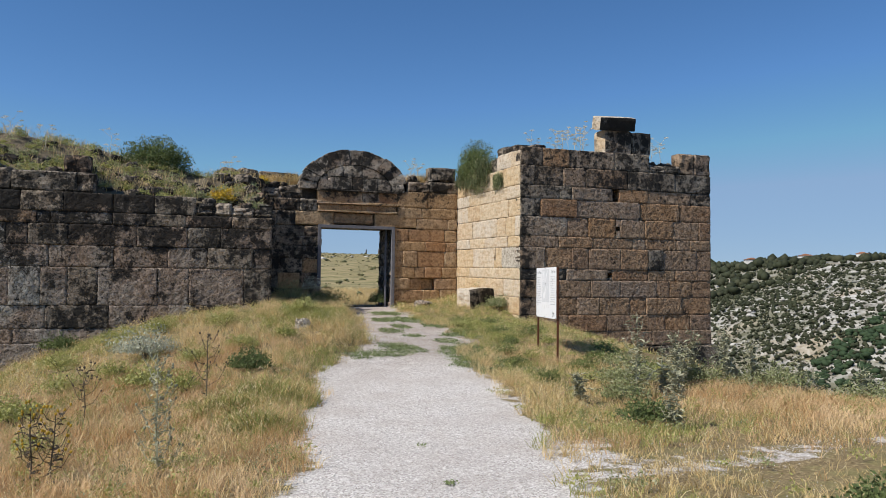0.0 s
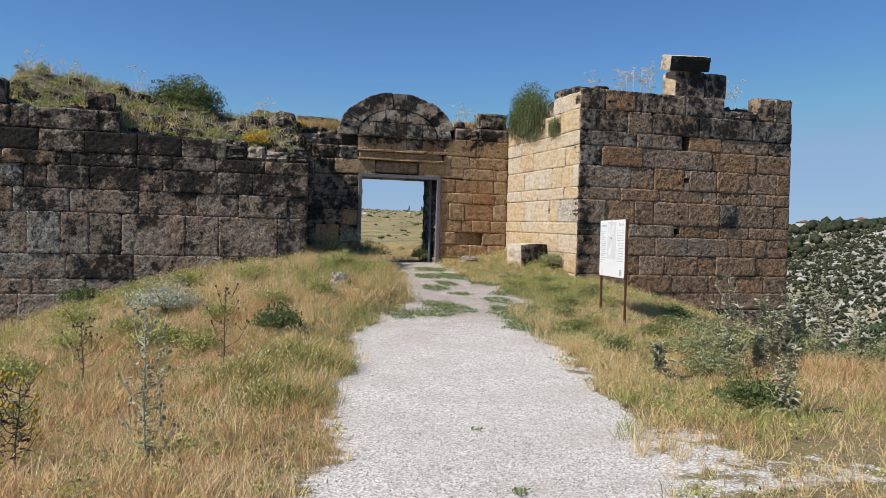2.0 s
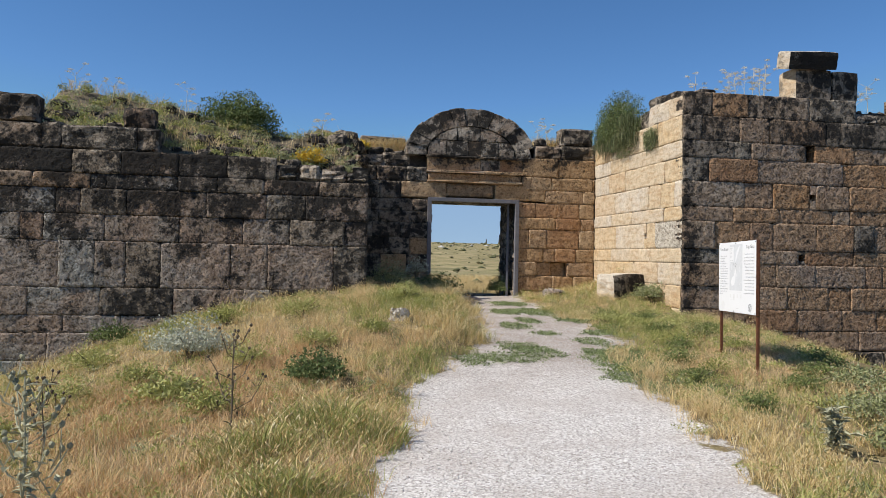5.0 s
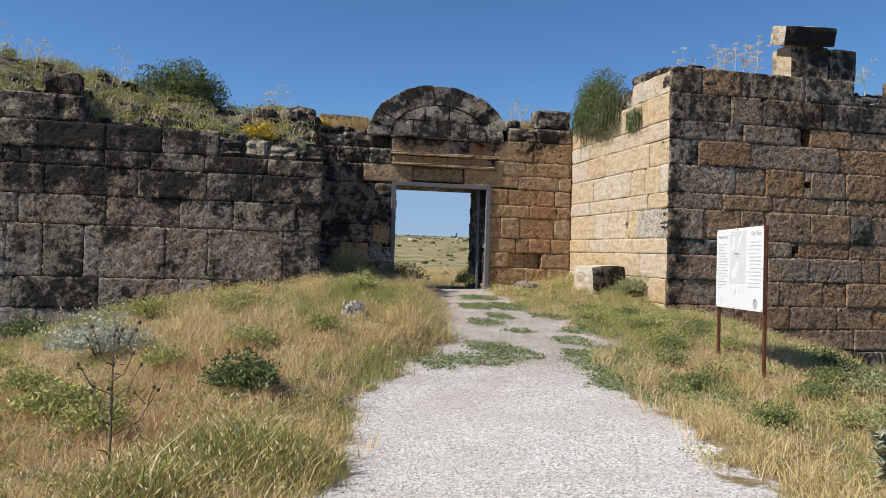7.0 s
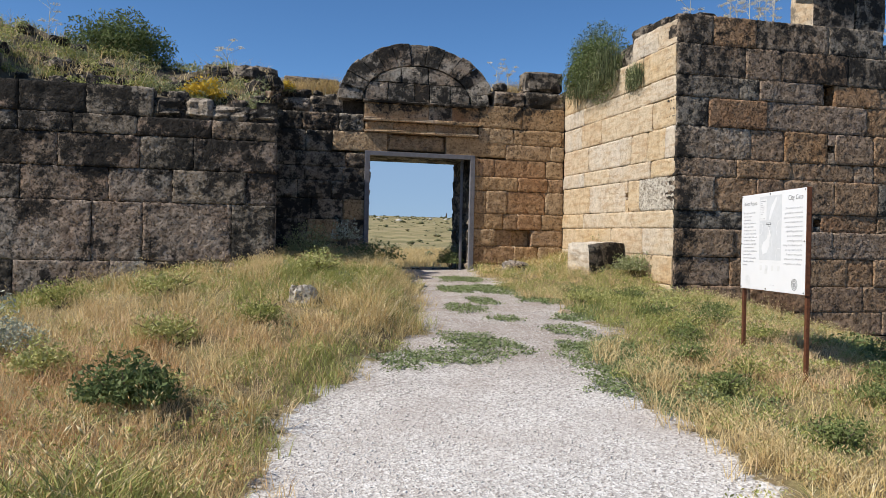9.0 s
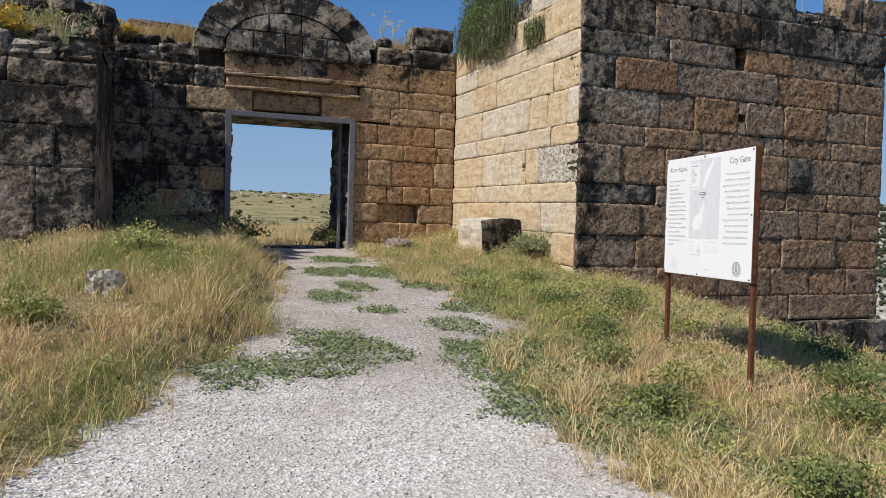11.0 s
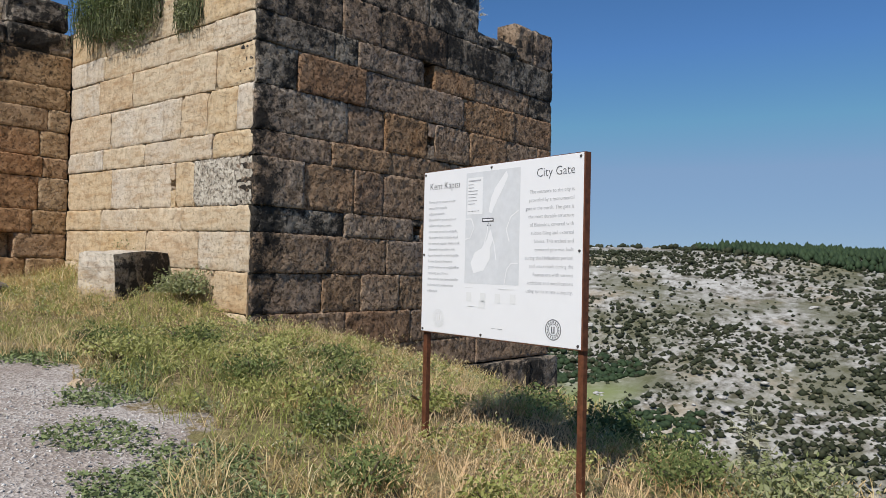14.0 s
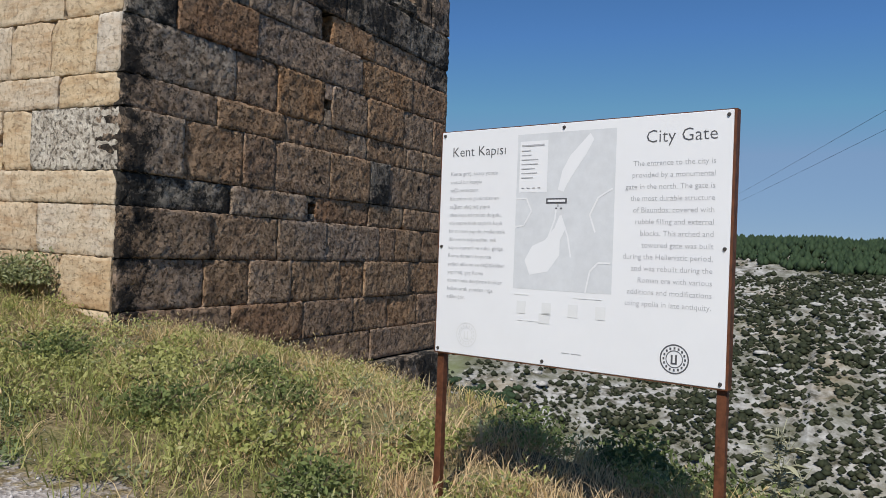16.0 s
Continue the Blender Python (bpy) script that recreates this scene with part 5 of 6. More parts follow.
for nm, sl, mt in (("wall_top_weeds", slice(0, None, 2), M_SAGE), ("wall_top_greens", slice(1, None, 2), M_GREEN)):
    stuff(nm, join([leaves((a, b, c + 0.08), (0.14 + 0.14 * nr.rand(), 0.14 + 0.14 * nr.rand(), 0.12 + 0.14 * nr.rand()), 110, 0.026, nr) for a, b, c in tops[sl]]), mt, "dusty weeds rooted in the rubble of the wall top", "weeds")
# in and before the gate
bush("doorway_bush", (7.15, 27.6, 0.78), (0.42, 0.5, 0.5), 1980, 0.028, M_LEAF, "dark bush growing beside the gate jamb", 9)
bush("doorway_bush", (4.6, 24.3, 0.95), (0.75, 0.7, 0.4), 1980, 0.031, M_LEAF, "dark weeds growing beside the gate path", 10)
bush("block_weed", gp(9.72, 22.35), (0.42, 0.4, 0.4), 2420, 0.025, M_SAGE, "grey-green weed beside the fallen block", 11)
bush("block_weed", (9.8, 24.3, 1.0), (0.25, 0.5, 0.55), 770, 0.019, M_SAGE, "thin dry weed against the tower face", 12)
bush("wall_foot_weed", gp(3.2, 22.3), (0.6, 0.4, 0.6), 1540, 0.025, M_SAGE, "pale weeds at the foot of the wall end", 13)
bush("white_umbel", (3.9, 22.9, gz(3.9, 22.9) + 0.25), (0.35, 0.3, 0.5), 420, 0.035, M_SILVER, "tall white-flowered weed before the gate wall", 98, "weed", twigs=14)
for i, (x, y, rx, m) in enumerate(((8.1, 17.6, 0.4, M_GREEN), (8.6, 19.0, 0.5, M_LIME), (7.6, 15.4, 0.3, M_GREEN), (9.2, 19.6, 0.45, M_GREEN), (7.9, 13.2, 0.35, M_LIME), (9.3, 13.2, 0.5, M_GREEN), (8.8, 16.9, 0.35, M_GREEN), (7.5, 19.6, 0.4, M_LIME), (8.9, 20.6, 0.4, M_LIME))):
    bush("leafy_weed", gp(x, y), (rx, rx * 0.8, 0.2), int(2600 * rx), 0.02, m, "bushy green weed on the grassy bank", 120 + i, "weed")
for i, (x, y, rx) in enumerate(((7.0, 14.9, 0.35), (8.3, 14.3, 0.4), (7.3, 16.1, 0.35), (9.0, 14.9, 0.4), (7.8, 17.0, 0.3), (8.1, 18.4, 0.4), (8.8, 18.0, 0.35), (7.7, 20.4, 0.4), (8.5, 20.0, 0.35), (9.3, 18.8, 0.4), (6.9, 13.2, 0.3), (9.4, 13.6, 0.4))):
    bush("leafy_weed", gp(x, y), (rx, rx * 0.8, 0.2), int(4200 * rx), 0.018, M_DEEP, "low deep-green weed on the grassy bank", 160 + i, "weed", lower=-0.3)
# left of the path
bush("low_shrub", gp(1.45, 14.35), (0.42, 0.38, 0.36), 3600, 0.025, M_LEAF, "low dark green shrub among dry grass", 14)
bush("silver_shrub", gp(-0.45, 16.6), (0.75, 0.6, 0.5), 3740, 0.025, M_SILVER, "silver-grey shrub among dry grass", 15)
bush("silver_shrub", gp(-3.4, 14.2), (0.65, 0.5, 0.35), 3300, 0.025, M_SILVER, "silver-grey shrub on the lower bank", 16)
bush("green_weed", gp(-2.2, 13.4), (0.6, 0.5, 0.35), 2420, 0.028, M_LIME, "yellow-green weeds on the bank", 17)
bush("green_weed", gp(-0.3, 14.2), (0.5, 0.4, 0.3), 1980, 0.028, M_LIME, "yellow-green weeds on the bank", 18)
for i, (x, y, rx, rz) in enumerate(((-2.6, 12.4, 0.4, 0.4), (-1.7, 14.9, 0.45, 0.35), (-3.3, 11.6, 0.45, 0.4), (-0.9, 15.3, 0.35, 0.3), (0.5, 15.6, 0.35, 0.28), (1.5, 16.4, 0.4, 0.25), (2.4, 17.0, 0.35, 0.25), (-2.1, 17.6, 0.5, 0.35), (-1.4, 10.4, 0.3, 0.3), (0.3, 13.2, 0.35, 0.3), (3.2, 19.6, 0.4, 0.3), (1.2, 18.6, 0.5, 0.3), (-0.2, 19.0, 0.45, 0.3), (-1.9, 9.2, 0.35, 0.35))):
    bush("bank_weed", gp(x, y), (rx, rx * 0.8, rz), int(4600 * rx), 0.02, M_LIME if i % 3 else M_GREEN, "bushy yellow-green weed in the dry grass" if i % 3 else "bushy green weed in the dry grass", 140 + i, "weed", lower=-0.2)
bush("wall_foot_shrub", gp(-2.6, 21.0), (0.5, 0.4, 0.4), 1980, 0.028, M_LEAF, "green shrub at the foot of the wall", 19)
# right of the path
for i, (x, y, rx, rz, m, nm) in enumerate(((7.3, 11.2, 0.5, 0.34, M_SAGE, "grey-green"), (6.5, 9.3, 0.5, 0.35, M_LEAF, "dark green"), (8.3, 12.6, 0.8, 0.4, M_SAGE, "grey-green"), (9.6, 12.4, 0.7, 0.4, M_SAGE, "grey-green"), (10.8, 11.6, 0.8, 0.45, M_SAGE, "grey-green"),
                                           (12.0, 10.4, 0.9, 0.5, M_SAGE, "grey-green"), (9.2, 14.3, 0.5, 0.25, M_SAGE, "grey-green"), (9.75, 15.9, 0.45, 0.3, M_LEAF, "dark green"), (10.2, 16.9, 0.5, 0.3, M_LEAF, "dark green"), (10.3, 15.5, 0.5, 0.35, M_LEAF, "dark green"), (10.7, 16.2, 0.6, 0.4, M_LEAF, "dark green"), (11.0, 15.3, 0.6, 0.4, M_LEAF, "dark green"))):
    bush("bank_weed", gp(x, y), (rx, rx * 0.8, rz), int(4200 * rx), 0.024, m, nm + " weeds on the bank beside the path", 60 + i, "weed")
bush("bank_weed", gp(5.3, 4.4), (0.4, 0.35, 0.28), 1700, 0.024, M_LEAF, "dark green weed beside the thin track", 97, "weed")
# a thick tussock of green grass on the path's edge
def tussock(x, y, r, h, n, label, seed):
    rs = np.random.RandomState(seed)
    a, d = rs.rand(n) * 6.283, np.sqrt(rs.rand(n)) * r
    px, py = x + d * np.cos(a), y + d * np.sin(a) * 0.9
    ob = thing("grass_tussock", gp(x, y), label, "grass tussock")
    hs = h * (1.05 - 0.55 * (d / r)) * (0.45 + 0.8 * rs.rand(n))
    dry = rs.rand(n) < 0.25
    part("green_tuft", mesh_np("green_tuft", *blades(px[~dry], py[~dry], ground(px[~dry], py[~dry]) - 0.02, hs[~dry], 0.012, 1.0, rs=rs)), M_GREEN, ob)
    part("dry_tuft", mesh_np("dry_tuft", *join([blades(px[dry], py[dry], ground(px[dry], py[dry]) - 0.02, hs[dry] * 1.05, 0.010, 0.9, rs=rs), ears(px[dry][::3], py[dry][::3], ground(px[dry][::3], py[dry][::3]), hs[dry][::3], 0.03, rs)])), M_STRAW, ob, "dry yellow blades")
for x, y, r, h, n, s in ((1.6, 12.2, 0.75, 0.42, 2600, 1), (0.9, 11.4, 0.5, 0.35, 1800, 2), (1.2, 10.2, 0.45, 0.33, 1500, 3)):
    tussock(x, y, r, h, n, "thick tussock of green grass beside the path", s)


# small leafy weeds all through the grass
wx, wy = scatter(4400, -7, 13, 4, 25, lambda x, y: open_ground(x, y) * (1 - 0.85 * ((x > path_r(y)) & (y < 8.5))) * (0.2 + 0.8 * (vnoise(x, y, 1.6, 57) > 0.45)) * np.where(x > path_r(y), 1.0, 0.7))
for nm, sel, mt, lab in (("leafy_weeds", wx * 7.3 % 1 < 0.45, M_GREEN, "small leafy green weeds in the dry grass"), ("lime_weeds", (wx * 7.3 % 1 >= 0.45) & (wx * 7.3 % 1 < 0.8), M_LIME, "small yellow-green weeds in the dry grass"), ("grey_weeds", wx * 7.3 % 1 >= 0.8, M_SAGE, "small grey-green weeds in the dry grass")):
    stuff(nm, join([leaves((a, b, gz(a, b) + 0.06), (0.10 + 0.12 * nr.rand(), 0.10 + 0.12 * nr.rand(), 0.09 + 0.1 * nr.rand()), 75, 0.017, nr) for a, b in zip(wx[sel], wy[sel])]), mt, lab, "weeds")


# creeping mats on the path
def mat_leaves(spots, rs):
    P = []
    for cx, cy, rx, ry in spots:
        n = int(6500 * rx * ry)
        a, d = rs.rand(n) * 6.283, np.sqrt(rs.rand(n)) * (0.9 + 0.35 * rs.rand(n) ** 3)
        lump = 0.55 + 0.75 * vnoise(np.cos(a) * 2 + cx * 5, np.sin(a) * 2 + cy * 3, 0.7, 77)
        P.append(np.stack([cx + rx * d * lump * np.cos(a), cy + ry * d * lump * np.sin(a)], -1))
    p = np.concatenate(P)
    n = len(p)
    z = ground(p[:, 0], p[:, 1]) + 0.004 + 0.028 * rs.rand(n)
    c = np.column_stack([p, z])
    a = rs.randn(n, 3) * [1, 1, 0.5]
    a /= np.linalg.norm(a, axis=1)[:, None]
    b = np.cross(a, rs.randn(n, 3) * 0.5 + [0, 0, 1])
    b /= np.linalg.norm(b, axis=1)[:, None]
    s = (0.010 + 0.013 * rs.rand(n))[:, None]
    V = np.stack([c - a * s, c + b * s * 0.6, c + a * s, c - b * s * 0.6], 1).reshape(-1, 3)
    i = np.arange(n)[:, None] * 4
    return V, np.concatenate([i + [0, 1, 2], i + [0, 2, 3]], 0)


stuff("creeping_plants", mat_leaves([(4.5, 16.35, 0.55, 0.4), (5.15, 16.75, 0.5, 0.4), (4.9, 17.1, 0.4, 0.45), (6.5, 16.5, 0.5, 0.6), (6.35, 15.6, 0.35, 0.5), (6.25, 14.5, 0.3, 0.45), (7.5, 19.2, 0.3, 0.4), (5.76, 18.4, 0.3, 0.25), (5.4, 19.3, 0.35, 0.45), (5.9, 20.0, 0.3, 0.45), (5.9, 21.8, 0.45, 0.7), (6.6, 21.9, 0.5, 0.9), (7.0, 20.2, 0.5, 0.6),
                                     (6.5, 24.0, 0.5, 0.9), (6.9, 14.6, 0.4, 0.6), (3.0, 8.8, 0.07, 0.07), (2.65, 6.8, 0.1, 0.07), (6.4, 17.6, 0.35, 0.35), (6.75, 16.9, 0.35, 0.4), (6.2, 16.6, 0.45, 0.55), (6.7, 16.0, 0.35, 0.45), (6.9, 18.5, 0.45, 0.35), (7.25, 19.0, 0.3, 0.35), (6.9, 15.7, 0.3, 0.4), (6.0, 15.1, 0.45, 0.55), (6.2, 15.9, 0.4, 0.5), (6.95, 13.4, 0.3, 0.5), (3.9, 16.2, 0.3, 0.4)], nr), M_MAT, "low green creeping plants spreading over the gravel", "ground cover")

# loose gravel
def pebbles(n, rs):
    x, y = scatter(n, -1.5, 8.5, 3.5, 19, lambda x, y: gravel(x, y) ** 2, rs)
    x2, y2 = scatter(n // 4, 2.5, 12, 4.5, 9.5, lambda x, y: gravel(x, y) * 0.8, rs)
    x, y = np.concatenate([x, x2]), np.concatenate([y, y2])
    m = len(x)
    s = 0.004 + 0.009 * rs.rand(m) ** 3
    z = ground(x, y) + s * 0.25
    oc = np.array([[1, 0, 0], [-1, 0, 0], [0, 1, 0], [0, -1, 0], [0, 0, 0.7], [0, 0, -0.7]])
    V = oc[None] * s[:, None, None] * (0.7 + 0.7 * rs.rand(m, 6, 1)) + rs.randn(m, 6, 3) * s[:, None, None] * 0.25 + np.stack([x, y, z], -1)[:, None]
    i = np.arange(m)[:, None] * 6
    F = np.concatenate([i + t for t in ([0, 2, 4], [2, 1, 4], [1, 3, 4], [3, 0, 4], [2, 0, 5], [1, 2, 5], [3, 1, 5], [0, 3, 5])], 0)
    return V.reshape(-1, 3), F
stuff("gravel_chips", pebbles(88000, nr), M_PEBBLE, "pale crushed stone chips loose on the path", "gravel")


# thistles
def thistle(x, y, height, seed, mat, label, heads=True, spread=0.35, leafy=True, bloom=None, low=0.25, count=13, nleaf=60, leaf=1.0):
    """An upright stem with branches that sweep out and then up; low: where on the stem they begin."""
    rs = random.Random(seed)
    z0 = gz(x, y) - 0.03
    ob = thing("thistle", (x, y, z0), label, "thistle")
    top = Vector((x + rs.uniform(-0.06, 0.06), y + rs.uniform(-0.06, 0.06), z0 + height))
    o = Vector((x, y, z0))
    part("stem", tube(bmesh.new(), [o, o.lerp(top, 0.35) + Vector((rs.uniform(-.03, .03), 0, 0)), o.lerp(top, 0.7), top], [0.011, 0.009, 0.007, 0.004], 6), mat, ob)
    tips, arms = [top], []
    for k in range(count):
        f = low + (0.92 - low) * (k + rs.random()) / count
        s = o.lerp(top, f)
        a = k * 2.4 + rs.uniform(-0.5, 0.5)
        ln = height * spread * rs.uniform(0.65, 1.0) * (1.2 - f * 0.6)
        way = Vector((math.cos(a), math.sin(a), 0))
        e = s + way * ln * 0.75 + Vector((0, 0, ln * 0.75))
        bm = tube(bmesh.new(), [s, s.lerp(e, 0.45) + way * ln * 0.10 - Vector((0, 0, ln * 0.12)), e], [0.0065, 0.005, 0.003], 5)
        tips.append(e)
        arms.append((s, e))
        for _ in range(rs.randint(0, 2)):
            q = s.lerp(e, rs.uniform(0.5, 0.8))
            e2 = q + Vector((rs.uniform(-.09, .09), rs.uniform(-.09, .09), rs.uniform(0.06, 0.15)))
            tube(bm, [q - Vector((0, 0, 0.02)), e2], [0.004, 0.0025], 4)
            tips.append(e2)
        part("branch", bm, mat, ob)
    if leafy:
        bm = bmesh.new()
        for k in range(nleaf):
            f = rs.uniform(0.04, 0.95)
            s = o.lerp(top, f) if k % 2 or not arms else (lambda p: p[0].lerp(p[1], rs.uniform(0.05, 0.9)))(rs.choice(arms))
            a, ln = rs.uniform(0, 6.28), rs.uniform(0.05, 0.14) * (1.25 - f) * leaf
            d = Vector((math.cos(a), math.sin(a), rs.uniform(-0.1, 0.6)))
            w = Vector((-math.sin(a), math.cos(a), 0)) * ln * 0.16
            m1, e = s + d * ln * 0.55, s + d * ln - Vector((0, 0, ln * 0.25))
            vs = [bm.verts.new(p) for p in (s, m1 + w, e, m1 - w, s + d * ln * 0.3 + w * 1.6, s + d * ln * 0.3 - w * 1.6)]
            bm.faces.new((vs[0], vs[4], vs[1], vs[2]))
            bm.faces.new((vs[0], vs[2], vs[3], vs[5]))
        part("leaves", bm, mat, ob, "spiny leaves")
    if heads:
        for p in tips:
            bm = bmesh.new()
            bmesh.ops.create_icosphere(bm, subdivisions=1, radius=0.015, matrix=Matrix.Translation(p) @ Matrix.Diagonal((1, 1, 1.25, 1)))
            for v in bm.verts:
                v.co += Vector([rs.uniform(-0.004, 0.004) for _ in range(3)])
            part("flower_head", bm, bloom or mat, ob, "yellow flower head" if bloom else "dark spiny flower head")
    return ob


for i, (x, y, h) in enumerate(((0.62, 12.08, 1.08), (-1.05, 12.0, 0.85), (-2.3, 9.8, 0.7))):
    thistle(x, y, h, 10 + i, M_STALK, "tall brown dried thistle with dark heads in dry grass", spread=0.42, low=0.3, count=9, nleaf=26)
for i, (x, y, h) in enumerate(((-1.22, 8.98, 0.85), (-0.98, 8.74, 0.8))):
    thistle(x, y, h, 25 + i, M_STALK, "dark-stemmed thistle with yellow heads in dry grass", bloom=M_YELLOW, nleaf=70)
thistle(0.05, 8.4, 1.3, 39, M_GREYSTALK, "tall leafy grey-green thistle with dark heads in dry grass", spread=0.24, low=0.06, count=28, nleaf=220, leaf=0.75)
for i, (x, y, h) in enumerate(((10.8, 15.05, 1.1), (7.6, 11.25, 1.5), (6.62, 8.9, 0.85), (6.49, 11.21, 0.55), (10.1, 12.1, 1.1), (11.2, 12.6, 1.0), (12.0, 11.9, 1.0), (12.7, 11.2, 1.05), (9.9, 13.4, 0.9), (8.9, 11.9, 0.95), (9.6, 12.4, 1.05), (10.4, 11.7, 1.0), (9.2, 12.2, 0.8), (11.3, 11.4, 0.9), (10.6, 12.8, 1.25), (8.3, 11.4, 0.6), (11.9, 10.6, 0.8), (12.4, 10.0, 0.9))):
    thistle(x, y, h, 40 + i, M_GREYSTALK, "tall grey-green thistle on the bank edge", heads=False, spread=0.30, low=0.1, count=18, nleaf=230, leaf=1.35)
for i, (x, y, z, h) in enumerate(((8.6, 27.4, 5.35, 0.85), (8.3, 27.3, 5.35, 0.7), (12.0, 21.9, 5.6, 1.05), (12.3, 22.1, 5.6, 1.25), (11.6, 22.0, 5.6, 0.9), (12.6, 22.0, 5.6, 1.3), (12.75, 22.4, 5.6, 1.1), (12.2, 22.6, 5.6, 1.1), (11.9, 22.4, 5.6, 0.95), (10.9, 22.3, 5.6, 0.9), (15.6, 22.0, 5.55, 1.0), (12.45, 21.8, 5.6, 0.85), (14.9, 22.0, 5.55, 1.0), (15.3, 22.2, 5.55, 0.9), (-3.6, 24.2, 5.1, 0.9), (-4.6, 24.6, 5.3, 1.0), (-1.9, 24.6, 5.1, 0.9), (1.6, 24.4, 4.7, 0.7))):
    rs = random.Random(90 + i)
    ob = thing("dry_umbel", (x, y, z), "pale dried umbel plant standing on the wall top", "dry plant")
    bm = bmesh.new()
    top = Vector((x + rs.uniform(-.1, .1), y, z + h))
    tube(bm, [(x, y, z), top], [0.010, 0.005], 5)
    for k in range(7):
        s = Vector((x, y, z)).lerp(top, rs.uniform(0.5, 1.0))
        e = s + Vector((rs.uniform(-.28, .28), rs.uniform(-.2, .2), rs.uniform(0.08, 0.25)))
        tube(bm, [s, e], [0.004, 0.0025], 4)
        tagged(part("umbel", mesh_np("umbel", *leaves(tuple(e), (0.09, 0.09, 0.05), 80, 0.012, np.random.RandomState(k + i * 9))), M_UMBEL, ob), kind="stuff")
    part("stem", bm, M_UMBEL, ob)


# ---- the far hillsides ----
def icosphere():
    bm = bmesh.new()
    bmesh.ops.create_icosphere(bm, subdivisions=1, radius=1.0)
    V = np.array([v.co[:] for v in bm.verts])
    F = np.array([[v.index for v in f.verts] for f in bm.faces])
    bm.free()
    return V, F


ICO = icosphere()
OCTA = (np.array([[1, 0, 0], [-1, 0, 0], [0, 1, 0], [0, -1, 0], [0, 0, 1], [0, 0, -1]], float), np.array([[0, 2, 4], [2, 1, 4], [1, 3, 4], [3, 0, 4], [2, 0, 5], [1, 2, 5], [3, 1, 5], [0, 3, 5]]))     # for the farthest


def lumps(x, y, z, r, flat, rs, per=3, form=ICO):
    """Shrubs seen from afar: a few uneven lumps each."""
    n = len(x)
    parts_ = []
    fv, ff = form
    for k in range(per):
        off = rs.randn(n, 3) * r[:, None] * [0.55, 0.55, 0.15]
        s = r * (0.55 + 0.45 * rs.rand(n))
        c = np.stack([x, y, z], -1) + off + np.array([0, 0, 1.0]) * (s * flat * 0.45)[:, None]
        V = fv[None] * s[:, None, None] * np.array([1, 1, flat]) * (0.7 + 0.6 * rs.rand(n, len(fv), 1)) + c[:, None]
        i = np.arange(n)[:, None, None] * len(fv)
        parts_.append((V.reshape(-1, 3), (ff[None] + i).reshape(-1, 3)))
    return join(parts_)


fr = np.random.RandomState(21)
n = 88000
y = -40 + 400 * fr.rand(n) ** 1.1
x = edge_x(y) + 14 + 350 * fr.rand(n) ** 0.85
u = valley(x, y)
dens = 0.45 + 0.35 * sm((y - 90) / 60) + 0.45 * sm((vnoise(x, y, 34, 81) - 0.3) / 0.3)
dens *= 0.3 + 0.35 * sm((y - 90) / 50) + 0.7 * sm((vnoise(x, y, 7, 83) - 0.3) / 0.25)
dens *= 1 - 0.95 * ((u > 166) & (u < 200) & (y > 110) & (y < 163))
dens *= 1 - 0.4 * sm((u - 235) / 40) * sm((y - 60) / 50)
dens *= 1 + 0.3 * (1 - sm((y - 35) / 50))
dens *= 1 - 0.85 * sm((vnoise(x, y, 60, 85) - 0.70) / 0.06)
k = (fr.rand(n) < dens) & (u < 350)
x, y, u = x[k], y[k], u[k]
r = (0.5 + 0.85 * fr.rand(len(x)) ** 2) * np.where(u < 60, 0.6, np.where(u < 130, 1.2, 1.05))
nearer = u < 150
stuff("scrub", join([lumps(x[nearer], y[nearer], ground(x[nearer], y[nearer]), r[nearer], 0.75, fr, 1), lumps(x[~nearer], y[~nearer], ground(x[~nearer], y[~nearer]), r[~nearer] * 1.2, 0.75, fr, 1, OCTA)]), M_SHRUB, "dark evergreen scrub dotted over pale limestone slopes", "scrub")
# denser thickets low on the slopes, round the field
n = 2600
y = 90 + 120 * fr.rand(n)
x = edge_x(y) + (60 + 160 * fr.rand(n)) / 1.2
u = valley(x, y)
k = (fr.rand(n) < sm((vnoise(x, y, 26, 87) - 0.38) / 0.18)) & ~((u > 168) & (u < 197) & (y > 113) & (y < 160))
x, y = x[k], y[k]
stuff("thicket", lumps(x, y, ground(x, y), 0.8 + 0.9 * fr.rand(len(x)), 0.75, fr, 4), M_PINE, "dense green thicket low on the valley sides", "thicket")
# pine wood on the far rim, and a thin line of trees
n = 7200
u, y = 285 + 150 * fr.rand(n) ** 1.2, -190 + 400 * fr.rand(n)
x = edge_x(y) + u
k = (fr.rand(n) < 1 - sm((y - 125 - (u - 300) * 0.3) / 40)) & (u > 292 + 30 * vnoise(x, y, 40, 89))
x, y = x[k], y[k]
stuff("pine_wood", lumps(x, y, ground(x, y) + 0.4, 1.2 + 1.1 * fr.rand(len(x)), 1.5, fr, 2, OCTA), M_PINE, "dark pine wood along the far ridge", "wood")
n = 240
y = 120 + 330 * fr.rand(n)
x = edge_x(y) + (390 + 90 * fr.rand(n)) / 1.35
stuff("rim_trees", lumps(x, y, ground(x, y) + 0.3, 0.9 + 1.3 * fr.rand(n) ** 2, 0.9, fr, 3), M_SHRUB, "scattered trees along the plateau rim", "wood")
# white outcrops on the slope
n = 1700
u, y = 90 + 240 * fr.rand(n), -150 + 480 * fr.rand(n)
x = edge_x(y) + u
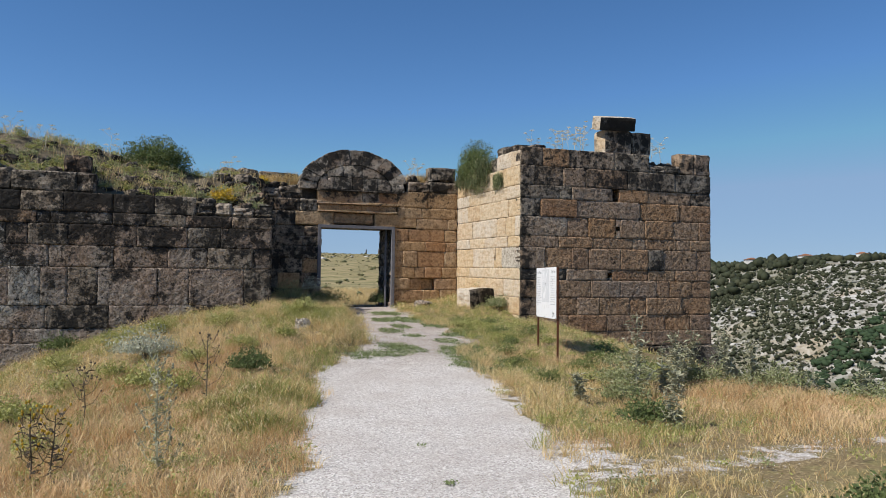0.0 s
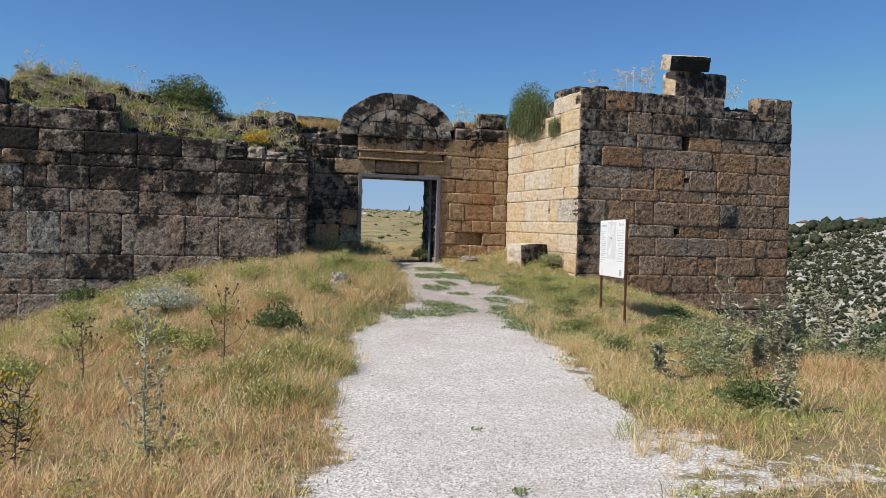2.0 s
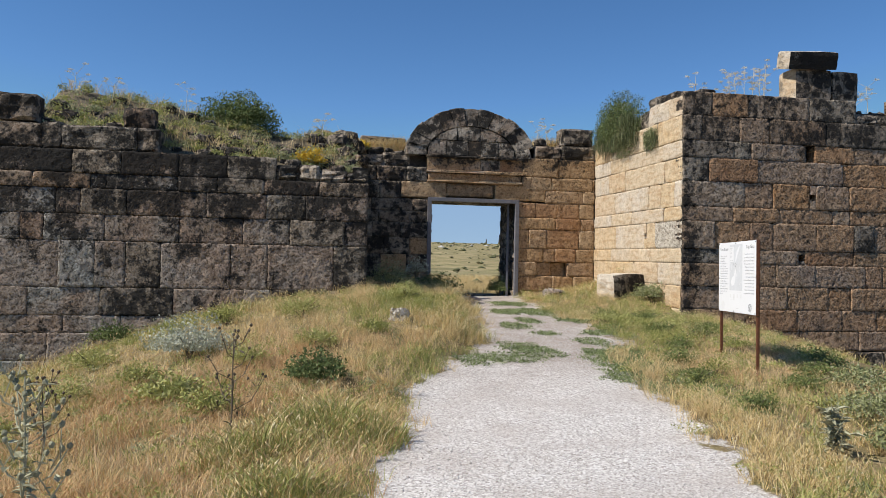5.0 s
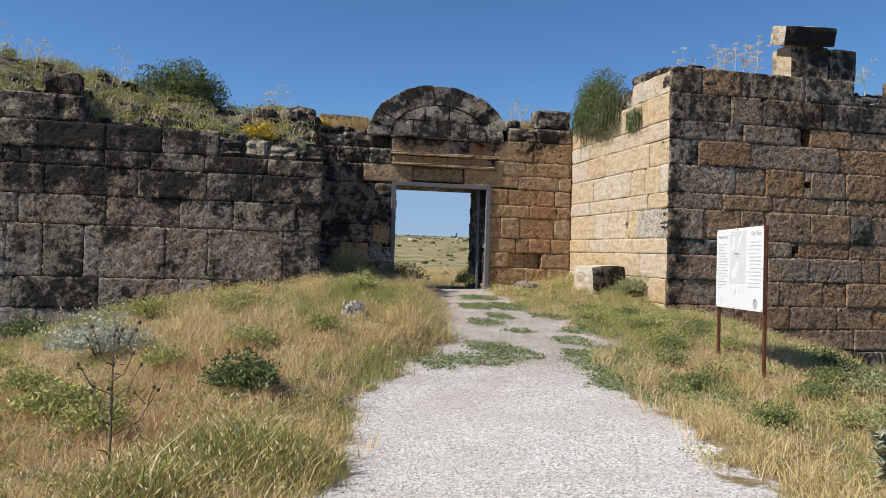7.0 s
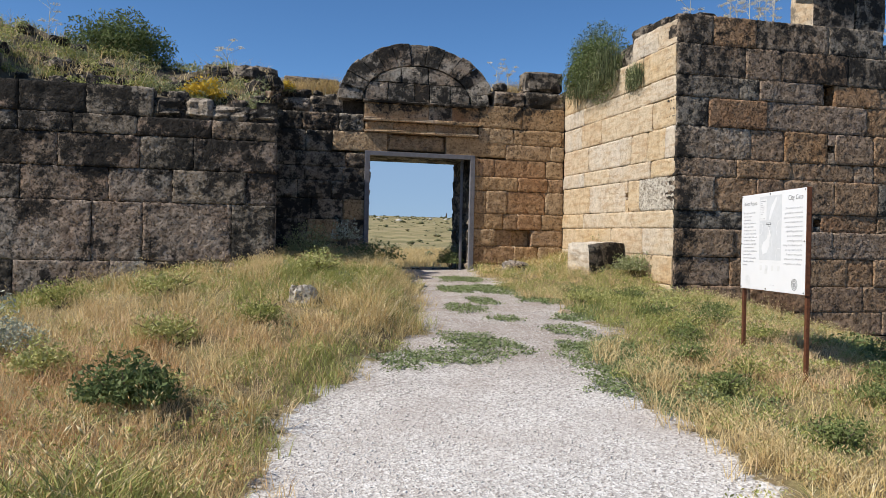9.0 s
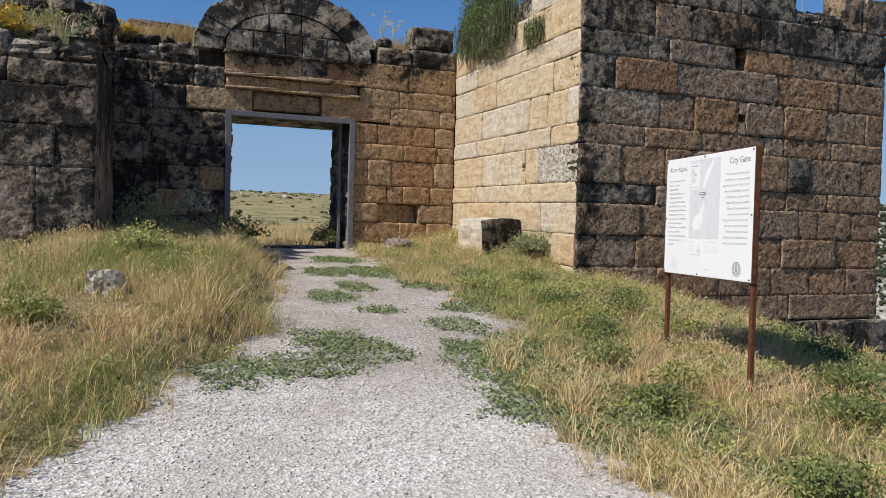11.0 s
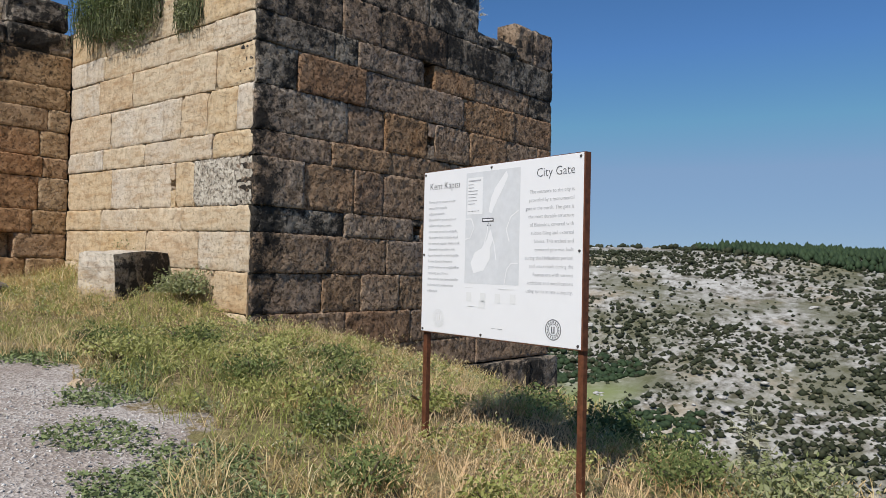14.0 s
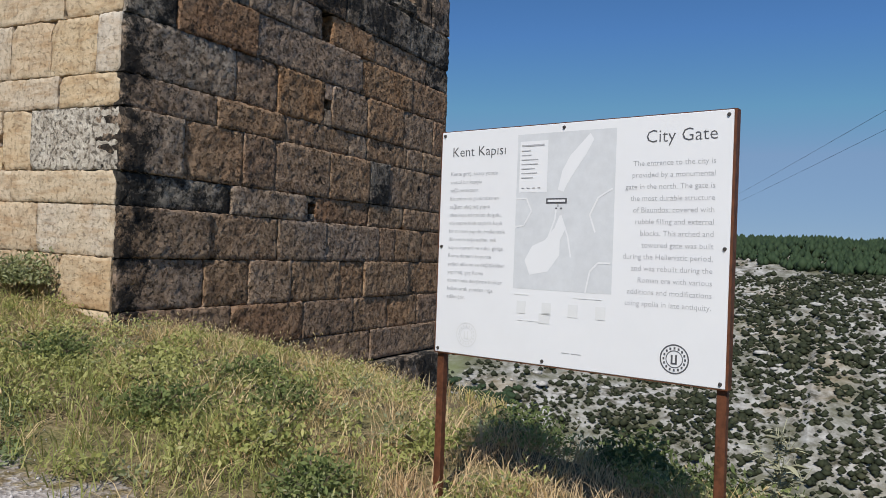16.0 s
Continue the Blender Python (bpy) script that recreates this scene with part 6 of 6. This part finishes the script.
k = fr.rand(n) < sm((vnoise(x, y, 28, 91) - 0.4) / 0.2)
x, y = x[k], y[k]
stuff("limestone_outcrops", lumps(x, y, ground(x, y) - 0.2, 0.6 + 1.6 * fr.rand(len(x)) ** 2, 0.35, fr, 2), M_ROCKS, "white limestone outcrops breaking through the slope", "rock")
# beyond the gate: low scrub, white stones and standing posts
n = 2600
x, y = -10 + 70 * fr.rand(n), 36 + 170 * fr.rand(n) ** 1.2
k = (x < edge_x(y) - 3)
x, y = x[k], y[k]
stuff("plain_scrub", lumps(x, y, ground(x, y), 0.08 + 0.38 * fr.rand(len(x)) ** 4, 0.5, fr, 2, OCTA), M_SCRUB, "low scrub on the dry plain beyond the gate", "scrub")
n = 30
x, y = 8 + 35 * fr.rand(n), 95 + 60 * fr.rand(n)
stuff("plain_stones", lumps(x, y, ground(x, y) - 0.1, 0.2 + 0.4 * fr.rand(n), 0.5, fr, 1), M_ROCKS, "white stones scattered over the plain beyond the gate", "rock")
for i in range(6):
    x, y = 46 + i * 2.6 + (i % 2) * 0.8, 196.0
    z = gz(x, y)
    p = tagged(part("standing_post", tube(bmesh.new(), [(x, y, z - 0.2), (x, y, z + 0.8), (x + 0.05, y, z + 1.5 + (i % 3) * 0.2)], [0.2, 0.18, 0.14], 7), M_DARKWOOD, None), "dark upright post on the far plain", "post", "posts on the far plain")


# village on the far rim
def house(x, y, w, d, h, turn, label):
    z = gz(x, y)
    ob = thing("house", (x, y, z), label, "house", "village houses")
    rot = Matrix.Translation((x, y, z)) @ Euler((0, 0, radians(turn))).to_matrix().to_4x4()
    def put(nm, bm, mat, lab=""):
        bm.transform(rot)
        return part(nm, bm, mat, ob, lab)
    put("wall", box_bm((-w / 2, -d / 2, -1.5), (w / 2, d / 2, h)), M_PLASTER)
    bm = bmesh.new()
    e = 0.4
    a = [bm.verts.new(p) for p in ((-w / 2 - e, -d / 2 - e, h + 0.02), (w / 2 + e, -d / 2 - e, h + 0.02), (w / 2 + e, d / 2 + e, h + 0.02), (-w / 2 - e, d / 2 + e, h + 0.02), (-w / 2 - e, 0, h + 1.1), (w / 2 + e, 0, h + 1.1))]
    for f in ((0, 1, 5, 4), (2, 3, 4, 5), (0, 4, 3), (1, 2, 5), (0, 3, 2, 1)):
        bm.faces.new([a[i] for i in f])
    put("roof", bm, M_TILE, "clay tile roof")
    for s in (-0.28, 0.28):
        put("window", box_bm((s * w - 0.5, -d / 2 - 0.03, h * 0.45), (s * w + 0.5, -d / 2 + 0.05, h * 0.8)), M_CABLE)


for x, y, w, d, h, t in ((283, 372, 7, 6, 2.6, 40), (306, 352, 6, 5, 2.4, 60), (338, 345, 10, 6, 2.6, 50), (352, 318, 6, 5, 2.4, 35), (378, 318, 8, 6, 2.8, 50), (262, 378, 5, 5, 2.2, 20)):
    house(x, y, w * 1.3, d * 1.2, h * 1.4, t, "small pale village house with a low tiled roof")

vx, vy = 250 + 150 * fr.rand(330), 300 + 95 * fr.rand(330)
stuff("village_trees", lumps(vx, vy, ground(vx, vy) + 0.5, 1.4 + 1.8 * fr.rand(330) ** 2, 1.0, fr, 3), M_SHRUB, "dark trees among the village houses", "trees")

# overhead lines across the valley
for k, dz in enumerate((-2.5, -0.5)):
    a, b = Vector((-119.0, -52.8 + k * 1.5, 24.5 + dz)), Vector((321.0, 63.0 + k * 1.5, 22.0 + dz * 0.7))
    pts = [a.lerp(b, t) - Vector((0, 0, 4 * t * (1 - t))) for t in (i / 14 for i in range(15))] + [b + Vector((6, 1.5, -4))]
    tagged(part("overhead_line", tube(bmesh.new(), pts, [0.024] * 16, 4), M_CABLE, None), "thin dark overhead line crossing the valley", "cable")
